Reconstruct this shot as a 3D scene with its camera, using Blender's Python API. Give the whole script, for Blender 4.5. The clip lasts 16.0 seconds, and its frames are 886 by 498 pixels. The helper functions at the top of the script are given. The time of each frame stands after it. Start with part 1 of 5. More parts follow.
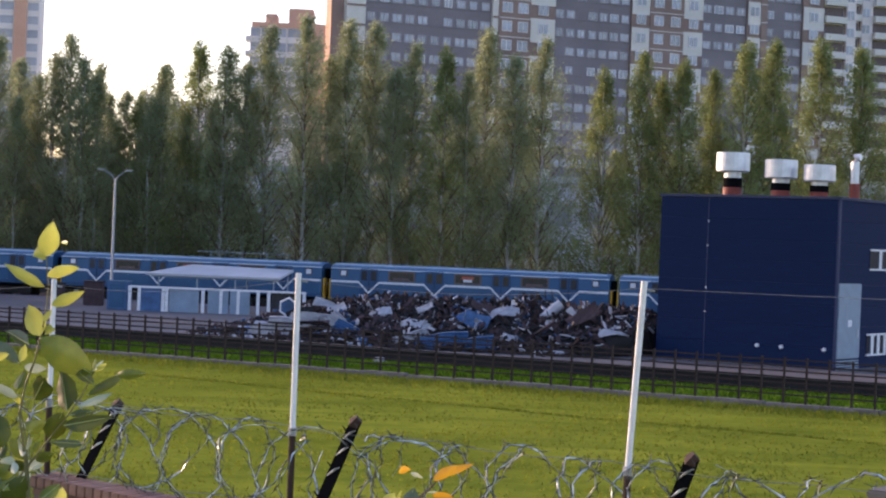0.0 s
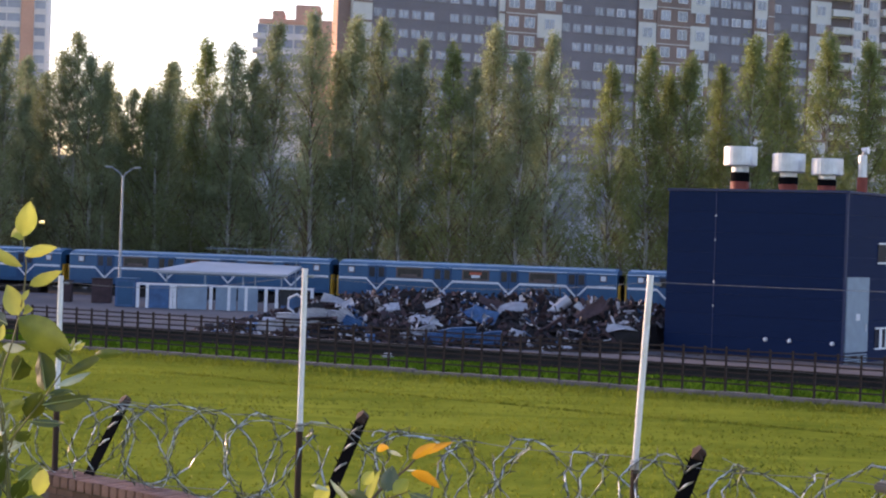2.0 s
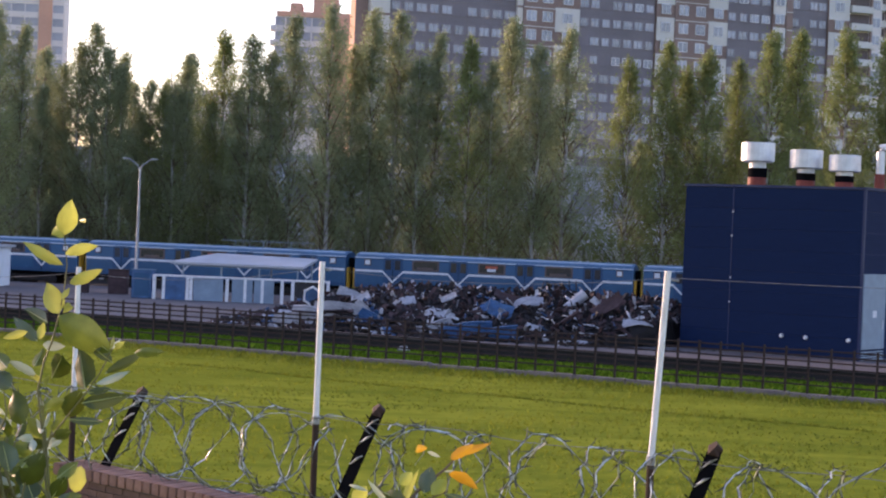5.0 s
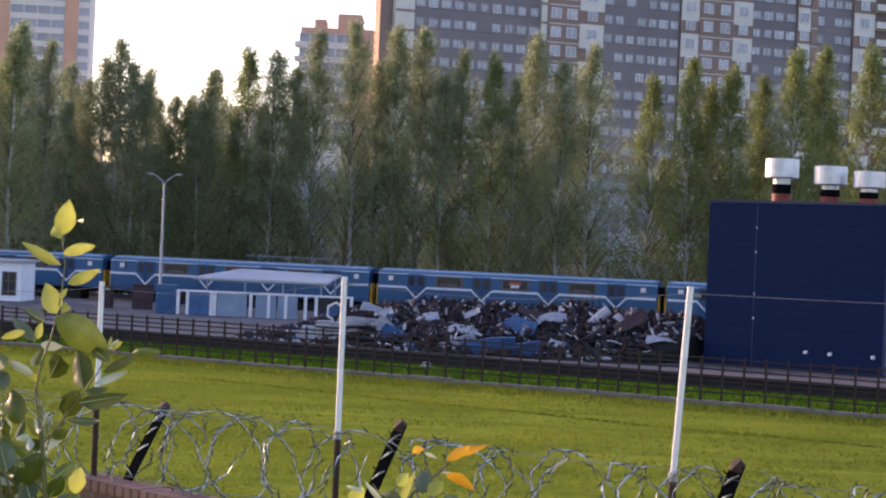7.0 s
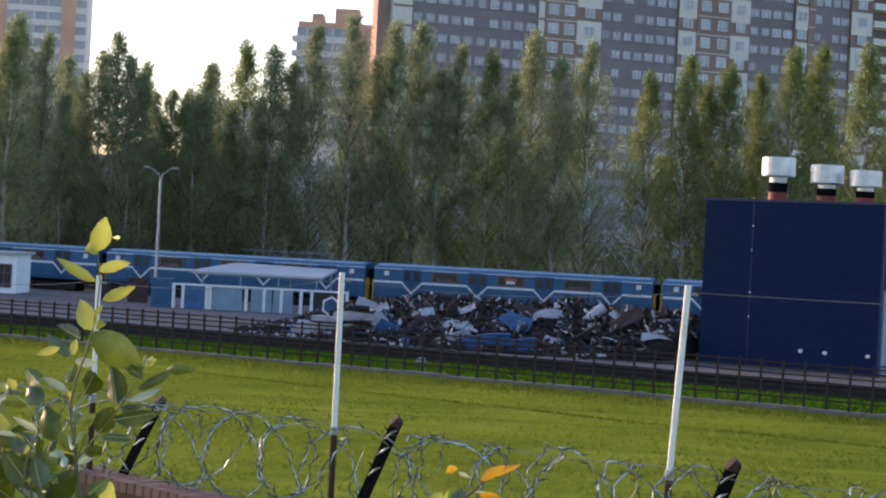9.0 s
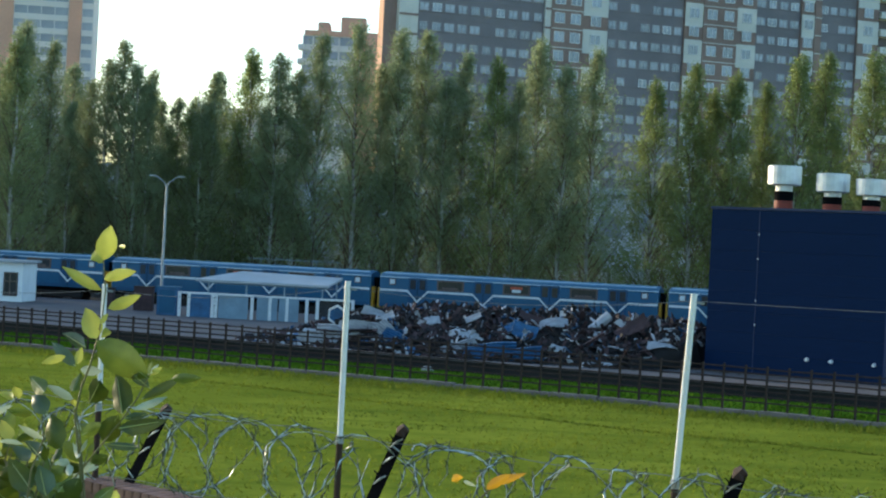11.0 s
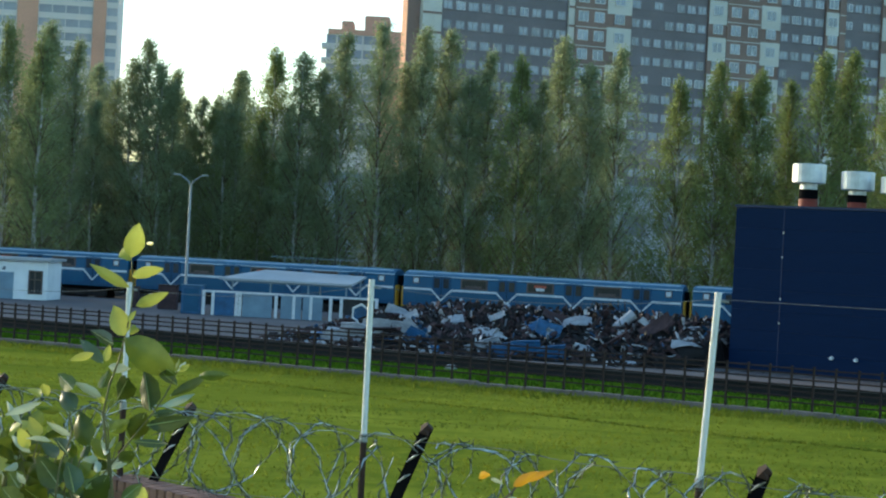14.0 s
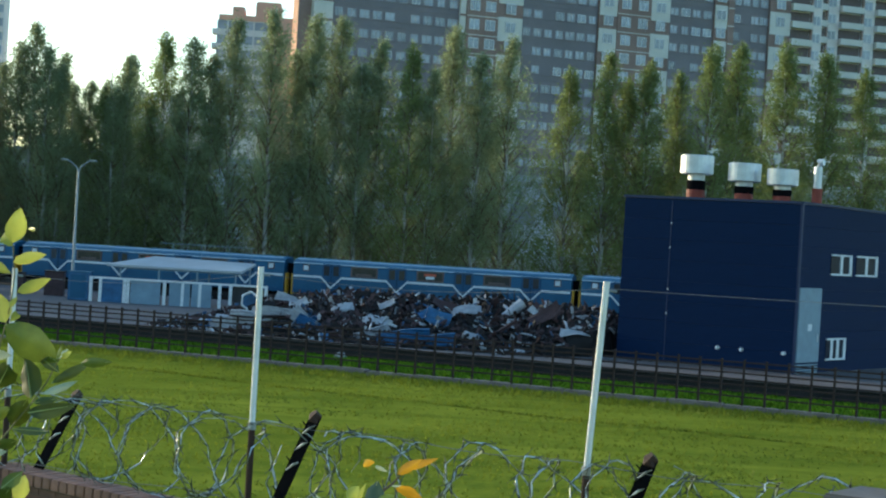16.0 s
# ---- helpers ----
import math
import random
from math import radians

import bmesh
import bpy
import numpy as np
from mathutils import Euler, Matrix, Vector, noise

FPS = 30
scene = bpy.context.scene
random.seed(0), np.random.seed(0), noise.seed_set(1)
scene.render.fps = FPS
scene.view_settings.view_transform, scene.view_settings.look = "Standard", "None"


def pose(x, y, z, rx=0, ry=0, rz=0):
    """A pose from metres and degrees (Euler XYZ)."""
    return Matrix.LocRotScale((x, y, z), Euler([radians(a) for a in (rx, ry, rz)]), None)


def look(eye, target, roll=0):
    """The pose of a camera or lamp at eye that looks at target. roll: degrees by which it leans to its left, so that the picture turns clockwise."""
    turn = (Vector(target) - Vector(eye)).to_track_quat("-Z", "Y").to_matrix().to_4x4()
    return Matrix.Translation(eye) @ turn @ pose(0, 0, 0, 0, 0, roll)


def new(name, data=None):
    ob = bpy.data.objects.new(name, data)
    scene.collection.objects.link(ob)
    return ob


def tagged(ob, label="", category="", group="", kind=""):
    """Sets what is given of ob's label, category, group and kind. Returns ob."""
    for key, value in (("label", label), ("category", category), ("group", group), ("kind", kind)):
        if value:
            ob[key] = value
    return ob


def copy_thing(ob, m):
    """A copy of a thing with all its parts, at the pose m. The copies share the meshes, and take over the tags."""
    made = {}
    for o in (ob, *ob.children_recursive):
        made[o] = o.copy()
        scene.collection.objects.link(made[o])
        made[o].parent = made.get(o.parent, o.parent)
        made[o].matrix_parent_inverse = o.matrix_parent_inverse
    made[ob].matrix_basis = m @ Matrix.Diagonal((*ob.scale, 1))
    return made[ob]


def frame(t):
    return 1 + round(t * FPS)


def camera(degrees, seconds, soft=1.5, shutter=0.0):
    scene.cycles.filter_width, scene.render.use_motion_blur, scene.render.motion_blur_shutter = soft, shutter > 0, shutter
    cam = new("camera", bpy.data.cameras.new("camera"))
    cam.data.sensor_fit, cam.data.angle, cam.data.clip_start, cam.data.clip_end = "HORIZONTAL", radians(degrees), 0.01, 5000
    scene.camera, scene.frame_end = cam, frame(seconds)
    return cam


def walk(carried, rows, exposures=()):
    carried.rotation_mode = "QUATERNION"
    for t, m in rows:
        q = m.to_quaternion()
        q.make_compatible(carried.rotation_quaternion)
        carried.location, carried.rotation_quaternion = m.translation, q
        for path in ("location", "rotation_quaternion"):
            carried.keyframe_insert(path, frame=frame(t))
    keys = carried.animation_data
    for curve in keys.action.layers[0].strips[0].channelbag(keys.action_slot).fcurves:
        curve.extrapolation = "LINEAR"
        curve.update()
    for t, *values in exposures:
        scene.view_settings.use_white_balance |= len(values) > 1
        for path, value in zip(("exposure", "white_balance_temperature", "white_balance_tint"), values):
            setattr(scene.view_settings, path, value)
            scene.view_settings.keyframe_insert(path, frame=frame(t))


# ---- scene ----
# ---- camera: held in the hand, zoomed in, panning slightly ----
cam = camera(26.73, 16.0, soft=2.15)
# seconds, place, turn, tilt, roll in degrees
PATH = (
    (0.0, -0.0044, 0.000, 5.3082, -1.377, -0.271, 2.256),
    (0.5, 0.0027, 0.000, 5.3041, -1.581, -0.282, 2.046),
    (1.0, 0.0111, 0.000, 5.2998, -1.525, -0.373, 2.021),
    (1.5, 0.0116, 0.000, 5.2996, -1.334, -0.476, 2.155),
    (2.0, 0.0122, 0.000, 5.2992, -1.138, -0.407, 1.983),
    (2.5, 0.0082, 0.000, 5.3003, -1.042, -0.402, 1.967),
    (3.0, 0.0039, 0.000, 5.3017, -0.907, -0.640, 2.179),
    (3.5, 0.0039, 0.000, 5.3014, -0.820, -0.508, 2.277),
    (4.0, 0.0004, 0.000, 5.3025, -0.996, -0.513, 2.318),
    (4.2, -0.0010, 0.000, 5.3030, -0.953, -0.727, 2.320),
    (6.3, 0.0053, 0.000, 5.2992, -0.251, -0.351, 2.456),
    (6.5, 0.0078, 0.000, 5.2979, -0.226, -0.331, 2.392),
    (7.0, 0.0139, 0.000, 5.2953, 0.096, -0.160, 2.510),
    (7.5, 0.0089, 0.000, 5.2974, -0.026, -0.078, 2.587),
    (8.0, 0.0045, 0.000, 5.2998, -0.077, -0.108, 2.759),
    (8.5, -0.0055, 0.000, 5.3066, -0.071, -0.061, 2.979),
    (9.0, -0.0081, 0.000, 5.3072, -0.046, -0.294, 2.980),
    (9.5, -0.0096, 0.000, 5.3078, 0.029, -0.007, 2.996),
    (11.8, -0.0072, 0.000, 5.3070, 0.360, -0.060, 2.930),
    (12.0, -0.0074, 0.000, 5.3071, 0.565, -0.039, 2.869),
    (12.5, -0.0072, 0.000, 5.3063, 0.968, -0.195, 2.702),
    (13.0, -0.0077, 0.000, 5.3060, 0.967, -0.396, 2.505),
    (13.5, -0.0068, 0.000, 5.3054, 0.875, -0.197, 2.881),
    (14.0, -0.0097, 0.000, 5.3065, 0.868, -0.126, 2.963),
    (14.5, -0.0092, 0.000, 5.3060, 0.944, -0.148, 2.966),
    (15.0, -0.0022, 0.000, 5.3014, 0.745, -0.086, 3.024),
    (15.5, -0.0025, 0.000, 5.3027, -0.167, -0.193, 3.240),
    (16.0, -0.0073, 0.000, 5.3066, -2.517, -0.305, 3.370),
)
EXPOSURES = [(0.0, 1.71, 7450, 36), (8.0, 1.75, 7550, 40), (8.6, 1.56, 7500, 36), (9.1, 1.57, 7200, 24), (9.6, 1.57, 6950, 15), (12.0, 1.5, 6650, -4), (15.0, 1.5, 6650, -4), (16.0, 1.42, 6600, -5)]
walk(cam, [(t, pose(x, y, z, 90 + tilt, 0, turn) @ pose(0, 0, 0, 0, 0, roll))
           for t, x, y, z, turn, tilt, roll in PATH], EXPOSURES)

# ---- evening sky and a low sun ahead, beyond the trees ----
SUN_UP, SUN_LEFT = radians(11), radians(50)
world = bpy.data.worlds.new("evening_sky")
scene.world = world
world.use_nodes = True
wn = world.node_tree
sky = wn.nodes.new("ShaderNodeTexSky")
sky.sky_type, sky.sun_disc = "NISHITA", False
sky.sun_elevation, sky.sun_rotation = SUN_UP, -SUN_LEFT
sky.air_density, sky.dust_density, sky.ozone_density = 1.0, 1.2, 3.0
wn.links.new(sky.outputs[0], wn.nodes["Background"].inputs[0])
wn.nodes["Background"].inputs[1].default_value = 0.15
sun = new("sun", bpy.data.lights.new("sun", "SUN"))
sun.data.energy, sun.data.angle, sun.data.color = 1.3, radians(0.6), (1.0, 0.78, 0.55)
sun_from = Vector((-math.sin(SUN_LEFT) * math.cos(SUN_UP), math.cos(SUN_LEFT) * math.cos(SUN_UP), math.sin(SUN_UP)))
sun.matrix_world = look(sun_from * 100, (0, 0, 0))


# ---- materials ----
def mat(name, color, rough=0.6, metal=0.0, scale=3.0, vary=0.15, bump=0.0, fine=40.0, other=None,
        per_piece=0.0, translucent=0.0, spec=0.5, deep=0.02):
    """A surface with broad stains, fine grain and relief."""
    m = bpy.data.materials.new(name)
    m.use_nodes = True
    n, l = m.node_tree.nodes, m.node_tree.links
    b = n["Principled BSDF"]
    b.inputs["Roughness"].default_value, b.inputs["Metallic"].default_value = rough, metal
    b.inputs["Specular IOR Level"].default_value = spec
    co = n.new("ShaderNodeTexCoord")
    big, small = n.new("ShaderNodeTexNoise"), n.new("ShaderNodeTexNoise")
    big.inputs["Scale"].default_value, small.inputs["Scale"].default_value = scale, fine
    big.inputs["Detail"].default_value, small.inputs["Detail"].default_value = 6, 3
    l.new(co.outputs["Object"], big.inputs["Vector"])
    l.new(co.outputs["Object"], small.inputs["Vector"])
    add = n.new("ShaderNodeMath")
    add.operation = "MULTIPLY_ADD"
    l.new(small.outputs[0], add.inputs[0])
    add.inputs[1].default_value = 0.45
    l.new(big.outputs[0], add.inputs[2])
    ramp = n.new("ShaderNodeMapRange")
    ramp.inputs[1].default_value, ramp.inputs[2].default_value = 0.45, 1.0
    l.new(add.outputs[0], ramp.inputs[0])
    mix = n.new("ShaderNodeMix")
    mix.data_type = "RGBA"
    lo = [c * (1 - vary) for c in color]
    hi = other or [min(1, c * (1 + vary)) for c in color]
    mix.inputs[6].default_value, mix.inputs[7].default_value = (*lo, 1), (*hi, 1)
    l.new(ramp.outputs[0], mix.inputs[0])
    out = mix.outputs[2]
    if per_piece:
        info, hsv = n.new("ShaderNodeObjectInfo"), n.new("ShaderNodeHueSaturation")
        geo, sm = n.new("ShaderNodeNewGeometry"), n.new("ShaderNodeMath")
        sm.operation = "ADD"
        l.new(info.outputs["Random"], sm.inputs[0])
        l.new(geo.outputs["Random Per Island"], sm.inputs[1])
        v = n.new("ShaderNodeMapRange")
        v.inputs[1].default_value, v.inputs[2].default_value = 0.0, 2.0
        v.inputs[3].default_value, v.inputs[4].default_value = 1 - per_piece, 1 + per_piece
        l.new(sm.outputs[0], v.inputs[0])
        l.new(v.outputs[0], hsv.inputs["Value"])
        l.new(out, hsv.inputs["Color"])
        out = hsv.outputs[0]
    l.new(out, b.inputs["Base Color"])
    if bump:
        bp = n.new("ShaderNodeBump")
        bp.inputs["Strength"].default_value = bump
        bp.inputs["Distance"].default_value = deep
        l.new(small.outputs[0], bp.inputs["Height"])
        l.new(bp.outputs[0], b.inputs["Normal"])
    if translucent:
        tr, ms = n.new("ShaderNodeBsdfTranslucent"), n.new("ShaderNodeMixShader")
        ms.inputs[0].default_value = translucent
        l.new(out, tr.inputs[0])
        l.new(b.outputs[0], ms.inputs[1])
        l.new(tr.outputs[0], ms.inputs[2])
        l.new(ms.outputs[0], n["Material Output"].inputs[0])
    return m


M_FIELD = mat("meadow_grass", (0.185, 0.225, 0.026), 1.0, scale=0.12, vary=0.26, fine=2.6, other=(0.29, 0.31, 0.04), spec=0.0, bump=0.4, deep=0.2)
M_BLADE = mat("grass_blades", (0.15, 0.2, 0.024), 0.8, scale=0.15, vary=0.25, fine=2, other=(0.26, 0.28, 0.03), per_piece=0.15, translucent=0.4, spec=0.2)
M_VERGE = mat("verge_grass", (0.07, 0.135, 0.012), 1.0, scale=0.4, vary=0.3, fine=6, spec=0.0)
M_YARD = mat("yard_concrete", (0.1, 0.086, 0.09), 0.85, scale=0.3, vary=0.3, fine=5, bump=0.2)
M_KERB = mat("kerb_concrete", (0.155, 0.127, 0.115), 0.85, scale=1.5, vary=0.35, fine=14, bump=0.3, per_piece=0.15)
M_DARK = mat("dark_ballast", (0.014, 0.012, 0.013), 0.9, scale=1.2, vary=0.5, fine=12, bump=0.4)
M_NAVY = mat("navy_cladding", (0.0045, 0.0185, 0.06), 0.6, scale=0.5, vary=0.18, fine=9, per_piece=0.05, spec=0.08)
M_NAVY_TRIM = mat("navy_trim", (0.006, 0.02, 0.075), 0.5, scale=2, vary=0.1)
M_GREYBLUE = mat("grey_blue_door_paint", (0.22, 0.3, 0.36), 0.5, scale=2, vary=0.15)
M_WHITE = mat("white_paint", (0.75, 0.75, 0.76), 0.45, scale=6, vary=0.12, fine=60)
M_FLUE = mat("galvanised_flue", (0.66, 0.67, 0.68), 0.45, 0.5, scale=3, vary=0.15, fine=30)
M_RED = mat("red_oxide_flue", (0.24, 0.035, 0.02), 0.6, scale=4, vary=0.25, fine=30)
M_BLACK = mat("black_paint", (0.005, 0.005, 0.006), 0.9, scale=4, vary=0.3, spec=0.05)
M_TRAIN = mat("railcar_blue", (0.006, 0.085, 0.178), 0.4, scale=0.8, vary=0.16, fine=12, spec=0.4)
M_TRAIN_LOW = mat("railcar_low_blue", (0.004, 0.066, 0.155), 0.45, scale=0.8, vary=0.2, fine=12, spec=0.4)
M_TROOF = mat("railcar_roof", (0.04, 0.14, 0.24), 0.55, scale=0.8, vary=0.2, fine=8)
M_STRIPE = mat("railcar_stripe", (0.62, 0.66, 0.7), 0.5, scale=2, vary=0.1)
M_GLASS = mat("dark_window_glass", (0.03, 0.035, 0.045), 0.12, scale=2, vary=0.3, spec=0.7)
M_GASKET = mat("brown_window_surround", (0.11, 0.075, 0.07), 0.6, scale=3, vary=0.3)
M_YELLOW = mat("yellow_paint", (0.6, 0.3, 0.02), 0.5, scale=5, vary=0.2)
M_STICKER = mat("red_notice", (0.45, 0.08, 0.04), 0.5, scale=5, vary=0.2)
M_RUST = mat("rusted_steel", (0.028, 0.017, 0.015), 0.85, scale=6, vary=0.45, fine=60, bump=0.3, other=(0.06, 0.03, 0.022))
M_STEEL = mat("galvanised_steel", (0.34, 0.36, 0.39), 0.42, 0.5, scale=10, vary=0.25, fine=90)
# paler and greyer than birch leaves: distance haze is mixed into this green
M_LEAF = mat("hazed_birch_foliage", (0.3, 0.355, 0.205), 0.7, scale=0.35, vary=0.25, fine=3, other=(0.37, 0.42, 0.235), per_piece=0.08, translucent=0.58, spec=0.05)
M_LEAF_Y = mat("turning_foliage", (0.26, 0.3, 0.14), 0.7, scale=0.35, vary=0.35, fine=3, per_piece=0.12, translucent=0.5, spec=0.05)
M_LEAF_G = mat("fresh_birch_foliage", (0.245, 0.305, 0.125), 0.7, scale=0.35, vary=0.25, fine=3, other=(0.31, 0.365, 0.145), per_piece=0.08, translucent=0.58, spec=0.05)
M_BIRCH = mat("birch_bark", (0.42, 0.4, 0.38), 0.8, scale=1.4, vary=0.5, fine=8, bump=0.3)
M_BARK = mat("twig_bark", (0.13, 0.09, 0.06), 0.8, scale=8, vary=0.3, fine=60)
M_BRICK_D = mat("dark_grey_brickwork", (0.2, 0.18, 0.2), 0.85, scale=0.15, vary=0.15, fine=3)
M_BRICK_R = mat("brown_brickwork", (0.25, 0.17, 0.15), 0.85, scale=0.2, vary=0.2, fine=3)
M_CREAM = mat("cream_brickwork", (0.6, 0.58, 0.55), 0.85, scale=0.2, vary=0.12, fine=3)
M_SALMON = mat("salmon_render", (0.68, 0.37, 0.27), 0.85, scale=0.1, vary=0.12, fine=2)
M_PALE = mat("pale_render", (0.74, 0.68, 0.66), 0.85, scale=0.1, vary=0.1, fine=2)
M_PANE = mat("flat_window_glass", (0.2, 0.22, 0.27), 0.2, scale=0.6, vary=0.3, per_piece=0.75, spec=0.8)
M_PVC = mat("white_window_frame", (0.55, 0.56, 0.6), 0.5, scale=2, vary=0.1)
# pale concrete, with the haze in front of it put into the bluish colour
M_HAZE = mat("hazed_pale_concrete", (0.55, 0.55, 0.62), 0.85, scale=0.1, vary=0.25, fine=0.8)
M_CANOPY = mat("pale_roof_sheet", (0.42, 0.44, 0.47), 0.5, scale=0.6, vary=0.15, fine=6)
M_BOOTH = mat("light_blue_panel", (0.2, 0.29, 0.37), 0.5, scale=1, vary=0.2, fine=10)
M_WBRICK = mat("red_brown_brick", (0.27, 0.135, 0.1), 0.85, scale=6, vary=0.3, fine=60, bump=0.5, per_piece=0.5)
# the same brick, darkened: shade on the wall face is put into the colour
M_WBRICK_SHADED = mat("shaded_brick", (0.13, 0.066, 0.05), 0.85, scale=6, vary=0.35, fine=60, bump=0.5, per_piece=0.4)
M_MORTAR = mat("mortar", (0.13, 0.105, 0.095), 0.9, scale=8, vary=0.2, fine=60)


def streaks(m, turn, amount, colour):
    """Long faint drifts of another colour, along one direction."""
    n, l = m.node_tree.nodes, m.node_tree.links
    b = n["Principled BSDF"]
    old = b.inputs["Base Color"].links[0].from_socket
    co, mp, tx = n.new("ShaderNodeTexCoord"), n.new("ShaderNodeMapping"), n.new("ShaderNodeTexNoise")
    mp.inputs["Rotation"].default_value[2] = radians(turn)
    mp.inputs["Scale"].default_value = (0.1, 0.5, 1)
    tx.inputs["Scale"].default_value, tx.inputs["Detail"].default_value = 1.0, 9
    tx.inputs["Distortion"].default_value = 0.6
    rg, mx = n.new("ShaderNodeMapRange"), n.new("ShaderNodeMix")
    rg.inputs[1].default_value, rg.inputs[2].default_value, rg.inputs[4].default_value = 0.45, 0.68, amount
    mx.data_type = "RGBA"
    mx.inputs[7].default_value = (*colour, 1)
    l.new(co.outputs["Object"], mp.inputs[0])
    l.new(mp.outputs[0], tx.inputs["Vector"])
    l.new(tx.outputs[0], rg.inputs[0])
    l.new(rg.outputs[0], mx.inputs[0])
    l.new(old, mx.inputs[6])
    l.new(mx.outputs[2], b.inputs["Base Color"])


streaks(M_FIELD, 24, 0.55, (0.09, 0.135, 0.016))

# ---- building helpers ----
def part(name, bm, material, parent, label=""):
    me = bpy.data.meshes.new(name)
    bm.to_mesh(me)
    bm.free()
    me.materials.append(material)
    ob = new(name, me)
    ob.parent = parent
    return tagged(ob, label)


def share(name, me, parent, m):
    ob = new(name, me)
    ob.parent = parent
    ob.matrix_basis = m
    return ob


def mesh_of(name, bm, material):
    me = bpy.data.meshes.new(name)
    bm.to_mesh(me)
    bm.free()
    me.materials.append(material)
    return me


def thing(name, m, label, category, group="", kind=""):
    ob = new(name)
    ob.matrix_world = m
    return tagged(ob, label, category, group, kind)


def box(bm, x0, x1, y0, y1, z0, z1, bevel=0.0):
    vs = [bm.verts.new((x, y, z)) for x in (x0, x1) for y in (y0, y1) for z in (z0, z1)]
    fs = [bm.faces.new([vs[i] for i in q]) for q in
          ((0, 1, 3, 2), (4, 6, 7, 5), (0, 4, 5, 1), (2, 3, 7, 6), (0, 2, 6, 4), (1, 5, 7, 3))]
    if bevel:
        bmesh.ops.bevel(bm, geom=list({e for f in fs for e in f.edges}), offset=bevel, segments=2, affect="EDGES")
    return bm


def B(*a, **k):
    return box(bmesh.new(), *a, **k)


def tube(bm, pts, radii, seg=8, cap=True):
    """A tube through points, with a radius at each."""
    rings = []
    pts = [Vector(p) for p in pts]
    for i, p in enumerate(pts):
        d = (pts[min(i + 1, len(pts) - 1)] - pts[max(i - 1, 0)]).normalized()
        a = d.cross(Vector((0.31, 0.17, 1.0)) if abs(d.z) < 0.95 else Vector((1, 0, 0))).normalized()
        b = d.cross(a)
        r = radii[i] if isinstance(radii, (list, tuple)) else radii
        rings.append([bm.verts.new(p + (a * math.cos(q) + b * math.sin(q)) * r)
                      for q in (2 * math.pi * k / seg for k in range(seg))])
    for r0, r1 in zip(rings, rings[1:]):
        for k in range(seg):
            bm.faces.new((r0[k], r0[(k + 1) % seg], r1[(k + 1) % seg], r1[k]))
    if cap:
        bm.faces.new(rings[0][::-1])
        bm.faces.new(rings[-1])
    return bm


def T(*a, **k):
    return tube(bmesh.new(), *a, **k)


def heading(x, y, z, dx, dy):
    """A pose whose x axis runs along (dx, dy)."""
    return pose(x, y, z, 0, 0, math.degrees(math.atan2(dy, dx)))

M_SHRUB = mat("shrub_leaf", (0.095, 0.13, 0.014), 0.45, scale=25, vary=0.25, fine=160, other=(0.2, 0.24, 0.04), per_piece=0.4, translucent=0.28)
M_SHRUB_Y = mat("young_shrub_leaf", (0.4, 0.42, 0.09), 0.45, scale=25, vary=0.2, fine=160, per_piece=0.15, translucent=0.45)
# pale leaf undersides; the slivers also paint highlights on the foliage
M_SHRUB_P = mat("pale_underside_and_glint", (0.42, 0.48, 0.36), 0.5, scale=25, vary=0.2, fine=160, per_piece=0.15, translucent=0.3)
M_ORANGE = mat("turning_leaf", (0.7, 0.3, 0.02), 0.45, scale=30, vary=0.25, fine=160, other=(0.6, 0.36, 0.03), per_piece=0.2, translucent=0.4)
M_STEM = mat("green_stem", (0.15, 0.135, 0.05), 0.6, scale=30, vary=0.25, fine=200)
M_BLUEPAINT = mat("scrap_blue_paint", (0.022, 0.1, 0.22), 0.5, scale=2, vary=0.35, fine=14, per_piece=0.3)
M_SCRAPW = mat("scrap_pale_sheet", (0.4, 0.395, 0.42), 0.45, 0.2, scale=2, vary=0.35, fine=14, per_piece=0.3)
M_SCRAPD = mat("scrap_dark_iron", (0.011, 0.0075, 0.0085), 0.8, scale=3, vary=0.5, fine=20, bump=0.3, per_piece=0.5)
M_SCRAPB = mat("scrap_brown_iron", (0.062, 0.032, 0.034), 0.8, scale=3, vary=0.4, fine=20, bump=0.3, per_piece=0.4)
# dark-to-pale noise paints the glints and shaded turns of the twisting tape
M_RAZOR = mat("glinting_razor_tape", (0.13, 0.15, 0.135), 0.38, 0.55, scale=9, vary=0.6, fine=22, other=(0.8, 0.84, 0.84))
M_BARB = mat("barb_steel", (0.03, 0.035, 0.02), 0.6, 0.0, scale=5, vary=0.6, fine=30, other=(0.12, 0.13, 0.09))
M_STUB = mat("rusted_stub", (0.085, 0.038, 0.022), 0.85, scale=9, vary=0.5, fine=60, bump=0.3, other=(0.05, 0.024, 0.017))
M_WIRE = mat("dull_wire", (0.2, 0.2, 0.21), 0.6, 0.3, scale=10, vary=0.3)
M_RIB = mat("leaf_midrib", (0.3, 0.33, 0.12), 0.5, scale=30, vary=0.2)
M_PVC_DIM = mat("grey_glazing_bars", (0.3, 0.29, 0.32), 0.6, scale=2, vary=0.15)
M_PANE_PALE = mat("pale_loggia_glass", (0.3, 0.31, 0.36), 0.3, scale=0.6, vary=0.2, per_piece=0.25)
M_SHRUB_D = mat("dark_shrub_leaf", (0.07, 0.092, 0.011), 0.45, scale=25, vary=0.3, fine=160, per_piece=0.35, translucent=0.3)
# gutter colour made pale, with the roof edge highlights painted into it
M_GUTTER_GLINT = mat("railcar_gutter_glint", (0.5, 0.62, 0.72), 0.5, scale=3, vary=0.15)
